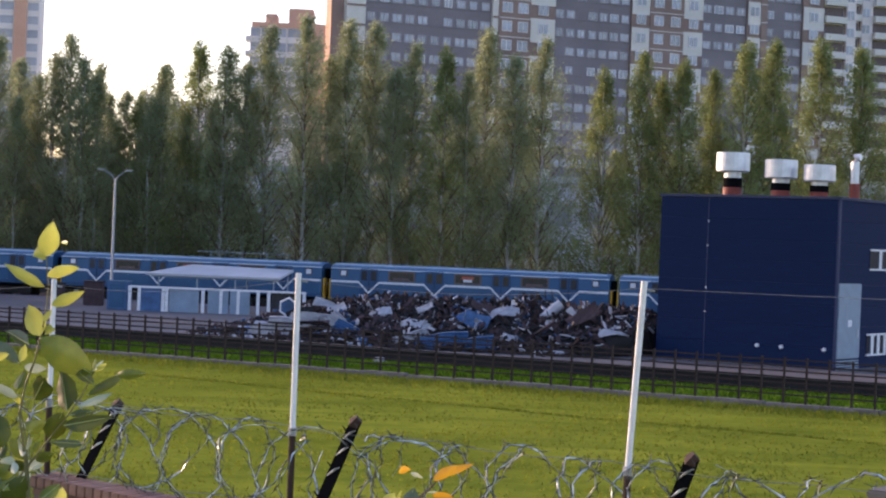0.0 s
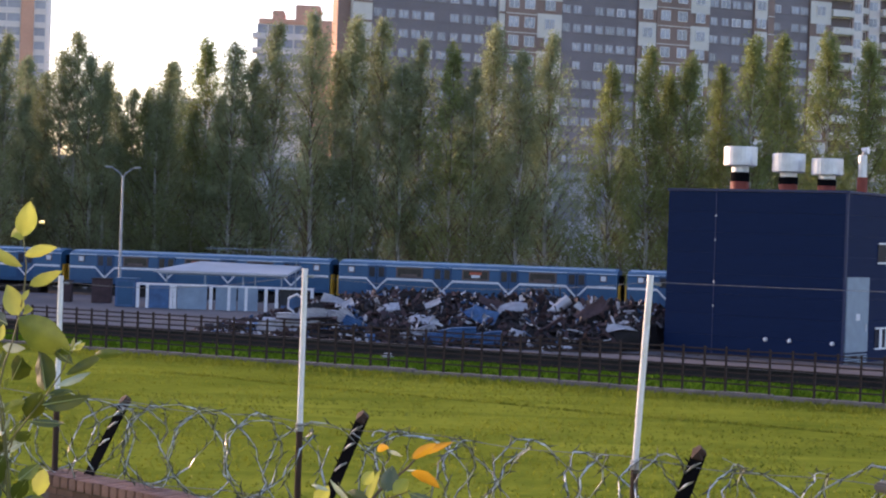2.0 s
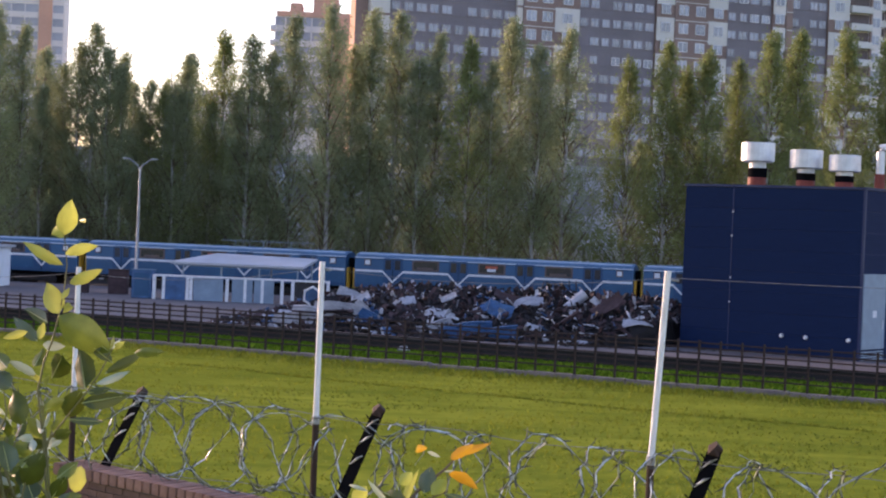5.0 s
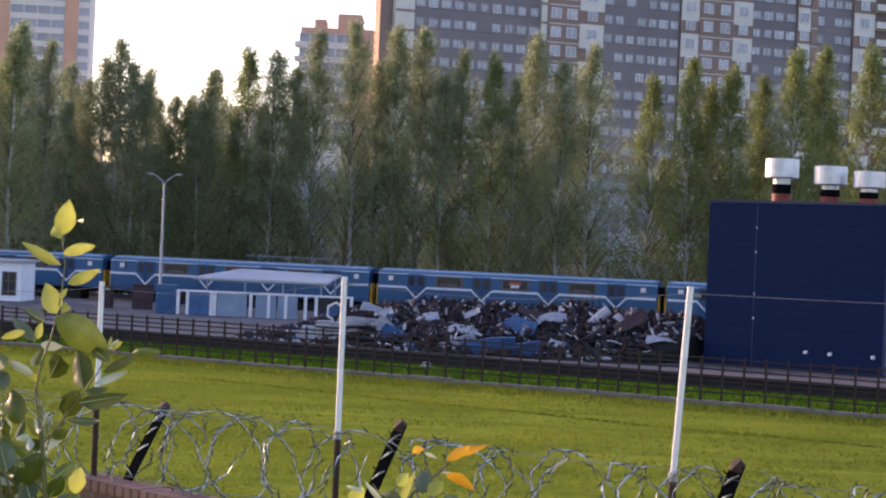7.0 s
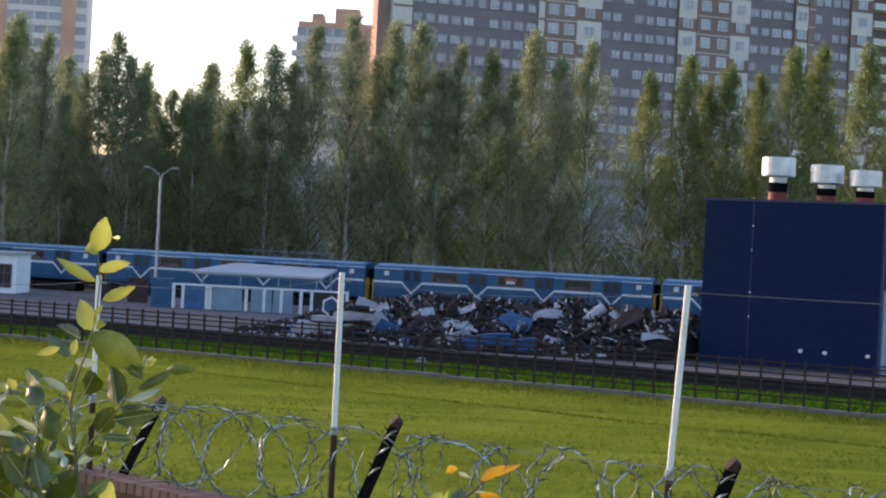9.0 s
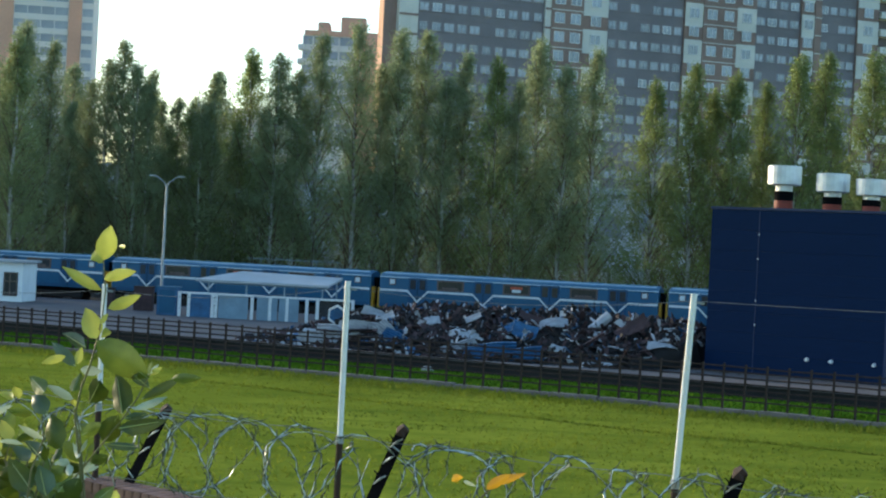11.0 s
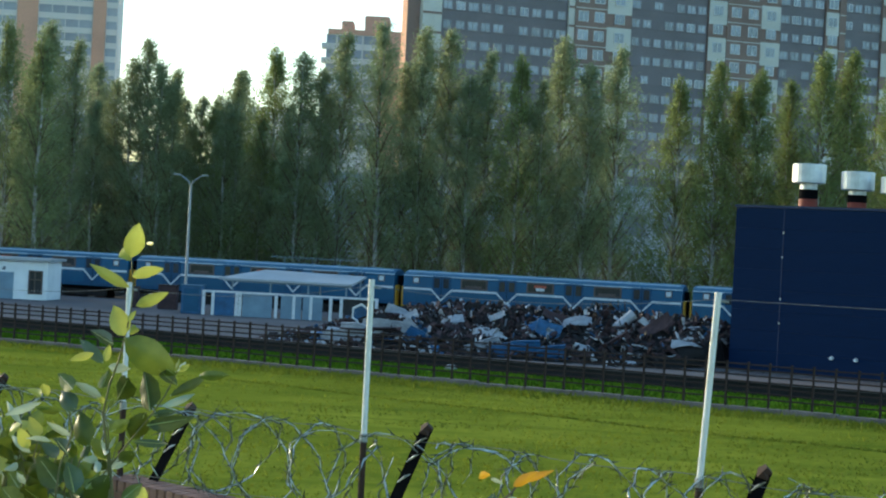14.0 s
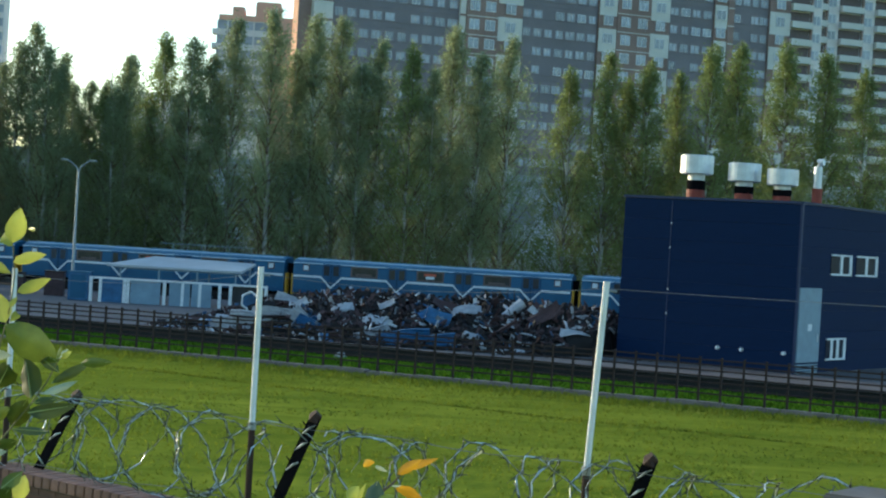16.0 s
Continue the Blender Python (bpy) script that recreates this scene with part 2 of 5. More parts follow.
# lifted above white_paint to brighten the hut wall
M_HUT = mat("bright_white_wall", (0.88, 0.88, 0.88), 0.6, scale=1.2, vary=0.08, fine=20)
M_DARKGLASS = mat("dark_tinted_glass", (0.006, 0.012, 0.03), 0.35, scale=2, vary=0.2, spec=0.1)

# ---- ground ----
FENCE_SLOPE = -0.55


def fence_y(x):
    return 70.75 + FENCE_SLOPE * x


def ground_height(x, y):
    bank = min(1.0, max(0.0, (13.0 - y) / 8.0))
    bank = bank * bank * (3 - 2 * bank)
    return 3.75 * bank + 0.07 * noise.noise(Vector((x * 0.06, y * 0.06, 0.3))) * min(1, max(0, (fence_y(x) - y) / 6))


bm = bmesh.new()
xs = [-3000, -800, -250, -120] + [-80 + 2 * i for i in range(81)] + [120, 250, 800, 3000]
ys = [-300, -40, -10] + [-4 + 1.0 * i for i in range(100)] + [100, 120, 160, 220, 400, 900, 4000]
gv = [[bm.verts.new((x, y, ground_height(x, y) if abs(x) < 200 and y < 100 else (3.75 if y < 0 else 0.0))) for x in xs] for y in ys]
for r0, r1 in zip(gv, gv[1:]):
    for i in range(len(xs) - 1):
        bm.faces.new((r0[i], r0[i + 1], r1[i + 1], r1[i]))
for f in bm.faces:
    f.smooth = True
tagged(part("ground", bm, M_FIELD, None), "yellow-green mown meadow with faint darker streaks", "ground", kind="structure")


def strip(name, material, near, far, z0, z1, label, category, x0=-90, x1=90):
    """A slab between two lines parallel to the yard fence."""
    bm = bmesh.new()
    n = 60
    rows = []
    for i in range(n + 1):
        x = x0 + (x1 - x0) * i / n
        y = fence_y(x)
        a, b = (q(x) if callable(q) else y + q for q in (near, far))
        rows.append([bm.verts.new(p) for p in ((x, a, z0), (x, a, z1), (x, b, z1), (x, b, z0))])
    for a, b in zip(rows, rows[1:]):
        for k in range(3):
            bm.faces.new((a[k], b[k], b[k + 1], a[k + 1]))
    return tagged(part(name, bm, material, None), label, category, kind="structure")


strip("verge", M_VERGE, 0.25, 9.2, -0.05, 0.03, "bright green grass verge behind the yard fence", "grass verge")
strip("yard_kerb", M_YARD, 9.1, 9.6, 0.5, 0.58, "pale concrete kerb on the retaining edge", "kerb")
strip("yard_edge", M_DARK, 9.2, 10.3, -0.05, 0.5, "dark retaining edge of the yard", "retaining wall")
def yard_end(x):
    return 125.6 - 0.2483 * x


strip("yard", M_YARD, 10.3, yard_end, -0.05, 0.3, "stained grey concrete yard", "yard", -90, 90)
strip("track_bed", M_DARK, yard_end, lambda x: yard_end(x) + 24, -0.05, 0.02, "dark ballast under the tracks", "track bed", -90, 90)

# ---- blue plant building ----
BX, BY = 12.1, 86.0
plant = thing("plant_building", heading(BX, BY, 0.3, 0.797, -0.604),
              "navy blue metal-clad boiler house with flues on its roof", "building")
LF, LR, BH = 8.83, 16.0, 7.45
bm = B(0.04, LF - 0.04, 0.04, LR, 0.0, BH - 0.05)
part("wall_core", bm, M_NAVY_TRIM, plant)
plank = mesh_of("cladding_panel", B(0, 1, -0.03, 0.05, 0, 1, bevel=0.004), M_NAVY)
rows_n = 8
for i in range(rows_n):
    z = BH * i / rows_n
    share("cladding_panel", plank, plant, Matrix.Translation((0, 0, z)) @ Matrix.Diagonal((2.45, 1, BH / rows_n - 0.012, 1)))
    share("cladding_panel", plank, plant, Matrix.Translation((2.47, 0, z)) @ Matrix.Diagonal((LF - 2.47, 1, BH / rows_n - 0.012, 1)))
    share("cladding_panel", plank, plant, Matrix.Translation((LF, 0, z)) @ pose(0, 0, 0, 0, 0, 90) @ Matrix.Diagonal((LR, 1, BH / rows_n - 0.012, 1)))
part("corner_trim", B(LF - 0.06, LF + 0.05, -0.06, 0.06, 0, BH), M_NAVY_TRIM, plant)
part("roof_edge", B(-0.08, LF + 0.08, -0.08, LR + 0.1, BH, BH + 0.12, bevel=0.02), M_NAVY_TRIM, plant)


def flue(x, y, r, cap_r, cap_h, stack, name="roof_flue"):
    ob = new(name)
    ob.parent = plant
    ob.location = (x, y, BH + 0.1)
    part("lower_pipe", T([(0, 0, 0), (0, 0, stack * 0.38)], r, 20), M_RED, ob, "red-painted lower pipe")
    part("dark_collar", T([(0, 0, stack * 0.38), (0, 0, stack * 0.74)], r * 1.02, 20), M_BLACK, ob, "black collar")
    part("neck", T([(0, 0, stack * 0.74), (0, 0, stack + 0.05)], r * 0.92, 20), M_FLUE, ob)
    bm = T([(0, 0, stack - 0.03), (0, 0, stack), (0, 0, stack + cap_h - 0.03), (0, 0, stack + cap_h)],
           [cap_r * 0.93, cap_r, cap_r, cap_r * 0.95], 24)
    part("cap", bm, M_FLUE, ob, "bright galvanised cylindrical cap")
    return ob


flue(2.05, 3.0, 0.44, 0.78, 0.86, 1.23)
flue(4.52, 3.0, 0.44, 0.76, 0.82, 0.95)
flue(6.44, 3.0, 0.42, 0.72, 0.72, 0.83)
flue(11.3, 6.5, 0.44, 0.74, 0.74, 0.95)
thin = new("roof_flue")
thin.parent = plant
thin.location = (8.15, 3.0, BH + 0.1)
part("lower_pipe", T([(0, 0, 0), (0, 0, 0.72)], 0.24, 14), M_RED, thin, "red-painted lower pipe")
part("pipe", T([(0, 0, 0.72), (0, 0, 1.7), (0.04, 0, 1.9), (0.25, 0, 1.92)], [0.19, 0.19, 0.19, 0.17], 14), M_FLUE, thin, "thin galvanised pipe with an elbow")
for x in (5.15, 6.32, 8.35):
    bm = T([(x, -0.16, 0.88), (x, -0.02, 0.88)], [0.075, 0.1], 12)
    part("wall_vent", bm, M_WHITE, plant, "small white round vent")
for z in (2.2, 3.3, 5.2, 6.3):
    part("seam_fixing", B(2.44, 2.5, -0.06, 0.0, z, z + 0.09, bevel=0.01), M_FLUE, plant)
part("seam_cover", B(2.44, 2.49, -0.045, 0.0, 0, BH), M_NAVY_TRIM, plant)
gate = part("gate", B(LF + 0.02, LF + 0.09, 0.05, 2.45, 0.5, 3.8, bevel=0.02), M_GREYBLUE, plant, "tall grey-blue steel gate")
for i in range(7):
    part("louvre_slat", B(LF + 0.03, LF + 0.1, 0.08, 2.4, -0.3 + 0.11 * i, -0.24 + 0.11 * i), M_GREYBLUE, gate)
part("handle", T([(LF + 0.14, 2.1, 1.4), (LF + 0.14, 2.1, 1.75)], 0.025, 8), M_WHITE, gate)
part("notice", B(LF + 0.09, LF + 0.1, 1.1, 1.5, 1.9, 2.2), M_WHITE, gate)


def plant_window(y0, y1, z0, z1, bars):
    w = part("window", B(LF + 0.0, LF + 0.05, y0, y1, z0, z1), M_DARKGLASS, plant, "white-framed window")
    t = 0.14
    for a in ((y0, y1, z0, z0 + t * 0.6), (y0, y1, z1 - t * 0.6, z1), (y1 - t * 2, y1, z0, z1)):
        part("window_frame", B(LF + 0.03, LF + 0.1, a[0], a[1], a[2], a[3]), M_WHITE, w)
    for y in bars:
        part("mullion", B(LF + 0.03, LF + 0.09, y - t, y + t, z0 + 0.08, z1 - 0.08), M_WHITE, w)


plant_window(3.35, 5.7, 4.4, 5.36, (4.5,))
plant_window(6.3, 8.85, 4.4, 5.36, (7.5,))
plant_window(3.3, 5.5, 0.55, 1.55, (3.9, 4.6))
part("plinth", B(-0.05, LF + 0.06, -0.05, LR, -0.35, 0.02), M_KERB, plant)

# ---- yard fence ----
fence = thing("yard_fence", heading(-27.5, fence_y(-27.5), 0, 1, FENCE_SLOPE), "rusty iron railing on a low concrete plinth", "fence")
post = mesh_of("post", B(-0.035, 0.035, -0.035, 0.035, 0.1, 1.78), M_RUST)
FL, STEP = 66.0, 0.79
for i in range(int(FL / STEP)):
    lean = 1.2 * noise.noise(Vector((i * 0.7, 0, 0)))
    share("post", post, fence, pose(i * STEP, 0, 0, lean, lean * 0.8, 0))
for z in (0.5, 0.7, 0.9, 1.1, 1.3, 1.5, 1.68):
    bm = T([(x, 0.02, z + 0.03 * noise.noise(Vector((x * 0.3, z * 9, 0)))) for x in np.linspace(0, FL, 45)], 0.03, 6)
    part("rail", bm, M_RUST, fence)
slab = mesh_of("plinth_block", B(0, 1.97, -0.22, 0.2, -0.1, 0.2, bevel=0.03), M_KERB)
for i in range(33):
    share("plinth_block", slab, fence, pose(2.0 * i, 0.03 * noise.noise(Vector((i * 1.7, 3, 0))), 0.05 * noise.noise(Vector((i * 2.3, 0, 0))), 0, 0, 0))

# ---- underground train standing in the yard ----
TD = Vector((0.9705, -0.241, 0))


def railcar(m):
    car = thing("railcar", m, "blue underground railcar with a white zigzag stripe", "train car", "cars of the train")
    L, W = 9.62, 1.35
    prof = [(-W, 1.05), (-W - 0.02, 1.6), (-W, 2.9), (-W + 0.1, 3.14), (-W + 0.36, 3.3), (-0.6, 3.4), (0, 3.43)]
    prof = prof + [(-y, z) for y, z in prof[-2::-1]]

    def shell(a, b):
        bm = bmesh.new()
        ends = []
        for x, k in ((-L, 0.97), (-L + 0.12, 1.0), (L - 0.12, 1.0), (L, 0.97)):
            ends.append([bm.verts.new((x, y * k, z if z < 3 else 3 + (z - 3) * (k if k == 1 else 0.85))) for y, z in prof[a:b]])
        for r0, r1 in zip(ends, ends[1:]):
            for k in range(len(r0) - 1):
                bm.faces.new((r0[k], r1[k], r1[k + 1], r0[k + 1]))
        for f in bm.faces:
            f.smooth = True
        return bm, ends
    bm, ends = shell(0, len(prof))
    bm.faces.new(ends[0])
    bm.faces.new(ends[-1][::-1])
    part("body", bm, M_TRAIN, car)
    bm, ends = shell(3, len(prof) - 3)
    for v in bm.verts:
        v.co.z += 0.02
        v.co.y *= 1.012
    part("roof", bm, M_TROOF, car, "grey-blue weathered roof")
    part("rain_gutter", box(B(-L, L, -W - 0.03, -W + 0.07, 3.06, 3.13), -L, L, W - 0.07, W + 0.03, 3.06, 3.13), M_GUTTER_GLINT, car)
    # added pale tubes that stand in for the highlight along each roof edge
    for s in (-1, 1):
        part("roof_edge_glint", T([(-L + 0.2, s * (W - 0.42), 3.36), (L - 0.2, s * (W - 0.42), 3.36)], 0.045, 6), M_GUTTER_GLINT, car, "pale line painted as the highlight along the roof edge")
    for i in range(7):
        part("roof_vent", B(-7.8 + 2.6 * i - 0.5, -7.8 + 2.6 * i + 0.5, -0.45, 0.45, 3.38, 3.47, bevel=0.03), M_TROOF, car)
    doors = (-6.9, -2.3, 2.3, 6.9)
    for x in doors:
        d = part("door", B(x - 0.66, x + 0.66, -W - 0.045, -W + 0.06, 1.2, 3.12, bevel=0.02), M_TRAIN_LOW, car, "double sliding door")
        for s in (-0.33, 0.33):
            part("door_window", B(x + s - 0.2, x + s + 0.2, -W - 0.06, -W - 0.03, 2.32, 2.98, bevel=0.01), M_GLASS, d)
        part("door_seam", B(x - 0.012, x + 0.012, -W - 0.058, -W - 0.03, 1.1, 3.1), M_BLACK, d)
    for i, x in enumerate((-4.6, 0.0, 4.6)):
        w = part("window", B(x - 0.95, x + 0.95, -W - 0.05, -W + 0.03, 2.32, 3.04, bevel=0.02), M_GASKET, car)
        part("pane", B(x - 0.84, x + 0.84, -W - 0.058, -W - 0.03, 2.42, 2.96, bevel=0.01), M_GLASS, w)
        if i != 1:
            part("seat_back", B(x - 0.6, x + 0.55, -W - 0.064, -W - 0.04, 2.44, 2.58), M_GASKET, w)
            continue
        part("notice", B(x - 0.42, x + 0.42, -W - 0.066, -W - 0.04, 2.7, 2.88), M_STICKER, w, "red notice in the window")
        part("white_notice", B(x - 0.3, x + 0.3, -W - 0.067, -W - 0.04, 2.5, 2.69), M_STRIPE, w)
    for x in (-8.7, 8.7):
        w = part("window", B(x - 0.24, x + 0.24, -W - 0.05, -W + 0.03, 2.55, 3.0, bevel=0.02), M_GASKET, car)
        part("pane", B(x - 0.17, x + 0.17, -W - 0.058, -W - 0.03, 2.62, 2.93), M_STRIPE, w)
    # the stripe dips in a V at each door
    line = [(-L + 0.05, 2.2)]
    for x in doors:
        line += [(x - 0.72, 2.2), (x, 1.48), (x + 0.72, 2.2)]
    line.append((L - 0.05, 2.2))
    bm = bmesh.new()
    lo = [bm.verts.new((x, -W - 0.066, z - 0.075)) for x, z in line]
    hi = [bm.verts.new((x, -W - 0.066, z + 0.075)) for x, z in line]
    for i in range(len(line) - 1):
        bm.faces.new((lo[i], lo[i + 1], hi[i + 1], hi[i]))
    r = bmesh.ops.extrude_face_region(bm, geom=bm.faces[:])
    for v in r["geom"]:
        if isinstance(v, bmesh.types.BMVert):
            v.co.y += 0.03
    part("zigzag_stripe", bm, M_STRIPE, car, "white zigzag stripe")
    part("lower_band", B(-L + 0.03, L - 0.03, -W - 0.035, -W + 0.05, 1.07, 1.3), M_TRAIN_LOW, car)
    part("underframe", B(-L + 0.2, L - 0.2, -1.1, 1.1, 0.78, 1.06), M_BLACK, car)
    # dark cases added side by side to stand in for the shadow under the car
    for x in (-3.6, -1.25, 1.15, 3.55):
        part("underfloor_shade_case", B(x - 1.1, x + 1.1, -1.15, 1.1, 0.2, 0.8, bevel=0.03), M_DARK, car)
    for x in (-6.3, 6.3):
        b = part("bogie", B(x - 1.6, x + 1.6, -1.1, -0.85, 0.32, 0.8, bevel=0.04), M_DARK, car)
        for dx in (-1.05, 1.05):
            for y in (-0.85, 0.72):
                part("wheel", T([(x + dx, y, 0.39), (x + dx, y + 0.13, 0.39)], 0.39, 18), M_RUST, b)
    for x in (-L - 0.1, L + 0.1):
        for y in (-1.05, -0.6):
            part("end_guard", B(x - 0.07, x + 0.07, y - 0.1, y + 0.1, 0.95, 2.35, bevel=0.02), M_YELLOW, car, "yellow end guard")
    part("gangway", B(L, L + 0.3, -0.45, 0.45, 1.1, 3.0), M_BLACK, car)
    part("coupler", T([(L - 0.2, 0, 0.7), (L + 0.35, 0, 0.7)], 0.12, 10), M_DARK, car)
    return car


JOINT = Vector((-4.85, 129.68 - 1.35, -0.08))
first = railcar(heading(*(JOINT - TD * 9.95 + Vector((0.3, 1.35, 0.1))), TD.x, TD.y))
for k in (-2, -1, 1, 2):
    p = JOINT + TD * (-9.95 + 19.9 * k) + Vector((0.3, 1.35, 0.1))
    copy_thing(first, heading(*p, TD.x, TD.y))
for s in (-0.76, 0.76):
    o = Vector((-TD.y, TD.x, 0)) * s + Vector((-4, 129.6, 0.1))
    a, b = o - TD * 75, o + TD * 75
    tagged(part("rail", T([a, b], 0.07, 6), M_RUST, None), "rusty steel running rail in the yard", "rail", "rails of the track")

# ---- birches behind the train ----
def crown_mesh(h, seed, width, n_limb=210, per_clump=21, leaf_size=1.08):
    """A spindle of rising limbs that carry loose drooping clumps of small leaves, thin towards the foot."""
    rng = np.random.default_rng(seed)
    V, F, limbs = [], [], []
    lobes = rng.uniform(0, 6.28, 3)
    for i in range(n_limb):
        q = 0.1 + 0.89 * ((i + rng.random()) / n_limb) ** 0.9
        r = width * (min(1.0, (q + 0.12) / 0.45) ** 0.8 * min(1.0, (1.005 - q) / 0.62) ** 0.72)
        a = rng.uniform(0, 2 * math.pi)
        r *= rng.uniform(0.55, 1.2) * (1 + 0.25 * math.sin(2 * a + lobes[0] + 5 * q) + 0.2 * math.sin(17 * q + lobes[1]))
        up = 0.35 + r * rng.uniform(0.7, 1.6)
        p0 = np.array((0, 0, h * q - up))
        p1 = np.array((r * math.cos(a), r * math.sin(a), h * q))
        limbs.append((p0, p1))
        if rng.random() < 0.75 * (0.42 - q) / 0.32:
            continue
        for k in range(int(rng.integers(3, 7))):
            t = 0.35 + 0.68 * rng.random()
            centre = p0 + (p1 - p0) * t + rng.normal(0, 0.16, 3)
            size = rng.uniform(0.14, 0.4) * min(1.0, 0.35 + r / 1.6)
            n = int(per_clump * rng.uniform(0.6, 1.4))
            c = centre + rng.normal(0, 1, (n, 3)) * (size, size, size * 1.5) - (0, 0, 0.25 * r * t * t)
            u = rng.normal(0, 1, (n, 3))
            u /= np.linalg.norm(u, axis=1)[:, None]
            w = np.cross(u, rng.normal(0, 1, (n, 3)))
            w /= np.linalg.norm(w, axis=1)[:, None] + 1e-6
            s = rng.uniform(0.055, 0.11, (n, 1)) * leaf_size
            b = len(V)
            for tri in np.stack((c - u * s + w * s * 0.5, c - u * s * 0.6 - w * s * 0.6, c + u * s * 1.2), 1):
                V.extend(map(tuple, tri))
            F += [(b + 3 * j, b + 3 * j + 1, b + 3 * j + 2) for j in range(n)]
    me = bpy.data.meshes.new("crown")
    me.from_pydata(V, [], F)
    return me, limbs


def birch(h, seed, width, material, sparse=False):
    t = thing("birch_tree", Matrix.Identity(4), "tall slender birch with pale trunk and dense green crown", "tree", "birches behind the train")
    rng = random.Random(seed)
    me, limbs = crown_mesh(h, seed, width, 160, 10, 2.0) if sparse else crown_mesh(h, seed, width)
    me.materials.append(material)
    pts = [(0, 0, -0.3)] + [(rng.uniform(-0.16, 0.16), rng.uniform(-0.16, 0.16), h * k / 8) for k in range(1, 9)]
    bm = T(pts, [0.17 * (1 - k / 9.0) + 0.018 for k in range(9)], 9)
    part("trunk", bm, M_BIRCH, t)
    bm = bmesh.new()
    for p0, p1 in limbs[::2]:
        tube(bm, [p0, (p0 + p1) / 2 + np.array((0, 0, 0.15)), p1], [0.04, 0.026, 0.008], 5, cap=False)
    part("branchwork", bm, M_BARK, t)
    ob = new("crown", me)
    ob.parent = t
    return t


KINDS = [birch(20.0, 11 + k, w, m, k == 6) for k, (w, m) in enumerate(
    ((3.2, M_LEAF), (3.6, M_LEAF), (3.0, M_LEAF_G), (3.7, M_LEAF_G), (3.4, M_LEAF), (3.3, M_LEAF_Y), (3.4, M_LEAF)))]
for k in KINDS:
    k.location = (-60 + 6.5 * KINDS.index(k), 166 + 3 * (KINDS.index(k) % 2), 0.0)
rng = random.Random(5)


def plant_tree(kind, x, y, h):
    s = h / 20.0
    m = Matrix.LocRotScale((x, y, 0.0), Euler((0, 0, rng.uniform(0, 6.28))), (s * rng.uniform(0.92, 1.1), s * rng.uniform(0.92, 1.1), s))
    return copy_thing(KINDS[kind], m)


ROW = ((-17.7, 14.2), (-15.6, 15.6), (-30.1, 17.0), (-28.6, 18.6), (-26.0, 18.4), (-24.2, 15.6), (-21.5, 15.8), (-20.6, 15.2), (-31.4, 15.0), (-12.8, 18.5), (-6.2, 19.5), (-0.8, 18.5), (5.2, 18.5), (21.4, 18.8), (-35.7, 21.4), (-33.4, 20.1), (-27.3, 20.3), (-24.9, 17.0), (-22.9, 15.9), (-19.8, 18.1), (-16.9, 20.1), (-14.5, 19.7),
       (-11.1, 21.7), (-8.1, 22.7), (-4.6, 22.4), (-2.5, 22.5), (0.8, 20.8), (3.4, 20.2), (6.8, 22.2), (11.5, 21.7),
       (9.0, 20.0), (16.7, 19.3), (19.7, 20.8), (23.0, 20.1), (25.8, 19.7), (28.0, 21.7), (30.5, 22.2), (34.5, 22.4), (37.6, 21.8), (41, 20.5), (44, 20.9))
for i, (x, h) in enumerate(ROW):
    plant_tree(2 + i % 2 if x > 15.5 else (0, 1, 4, 0, 4, 1, 3)[i % 7], x, 153.5 + rng.uniform(-1.5, 1.5), h + 0.75)
for i in range(26):
    x = -46 + 3.8 * i + rng.uniform(-1.2, 1.2)
    if 11.6 < x < 17.2:
        continue
    plant_tree((0, 1, 4)[i % 3], x * 1.06, 163 + rng.uniform(-3, 3), rng.uniform(12.5, 15.5))
# unseen birches added left of the view, in two rows, to block the sun
for i in range(10):
    plant_tree(6, -52 - 5.0 * i, 148 + rng.uniform(-2, 2), rng.uniform(20, 23))
for i in range(26):
    plant_tree(6, -50 - 6.2 * i + rng.uniform(-1.5, 1.5), 156 + (i % 3) * 5 + rng.uniform(-2, 2), rng.uniform(19, 23))
# the row's run beyond the view on the right
for i in range(12):
    plant_tree(6 if i > 3 else 2, 48 + 4.2 * i + rng.uniform(-1.5, 1.5), 156 + rng.uniform(-2, 2), rng.uniform(18, 22))
plant_tree(5, -33.0, 132 + 8, 19.5)
plant_tree(5, -36.5, 144, 21.0)


# ---- blocks of flats ----
def window_mesh(w, h, frame):
    bm = bmesh.new()
    t = 0.12
    for a in ((-w / 2, w / 2, 0, t), (-w / 2, w / 2, h - t, h), (-w / 2, -w / 2 + t, t, h - t), (w / 2 - t, w / 2, t, h - t), (-0.05, 0.05, t, h - t)):
        box(bm, a[0], a[1], -0.08, 0.06, a[2], a[3])
    return mesh_of("window_frame", bm, frame), mesh_of("pane", B(-w / 2 + t, w / 2 - t, -0.03, 0.02, t, h - t), M_PANE)


WIN_FR, WIN_PANE = window_mesh(1.75, 1.65, M_PVC)
DIM_FR, _ = window_mesh(1.75, 1.65, M_PVC_DIM)
win_rng = random.Random(4)
STOREY = 3.0


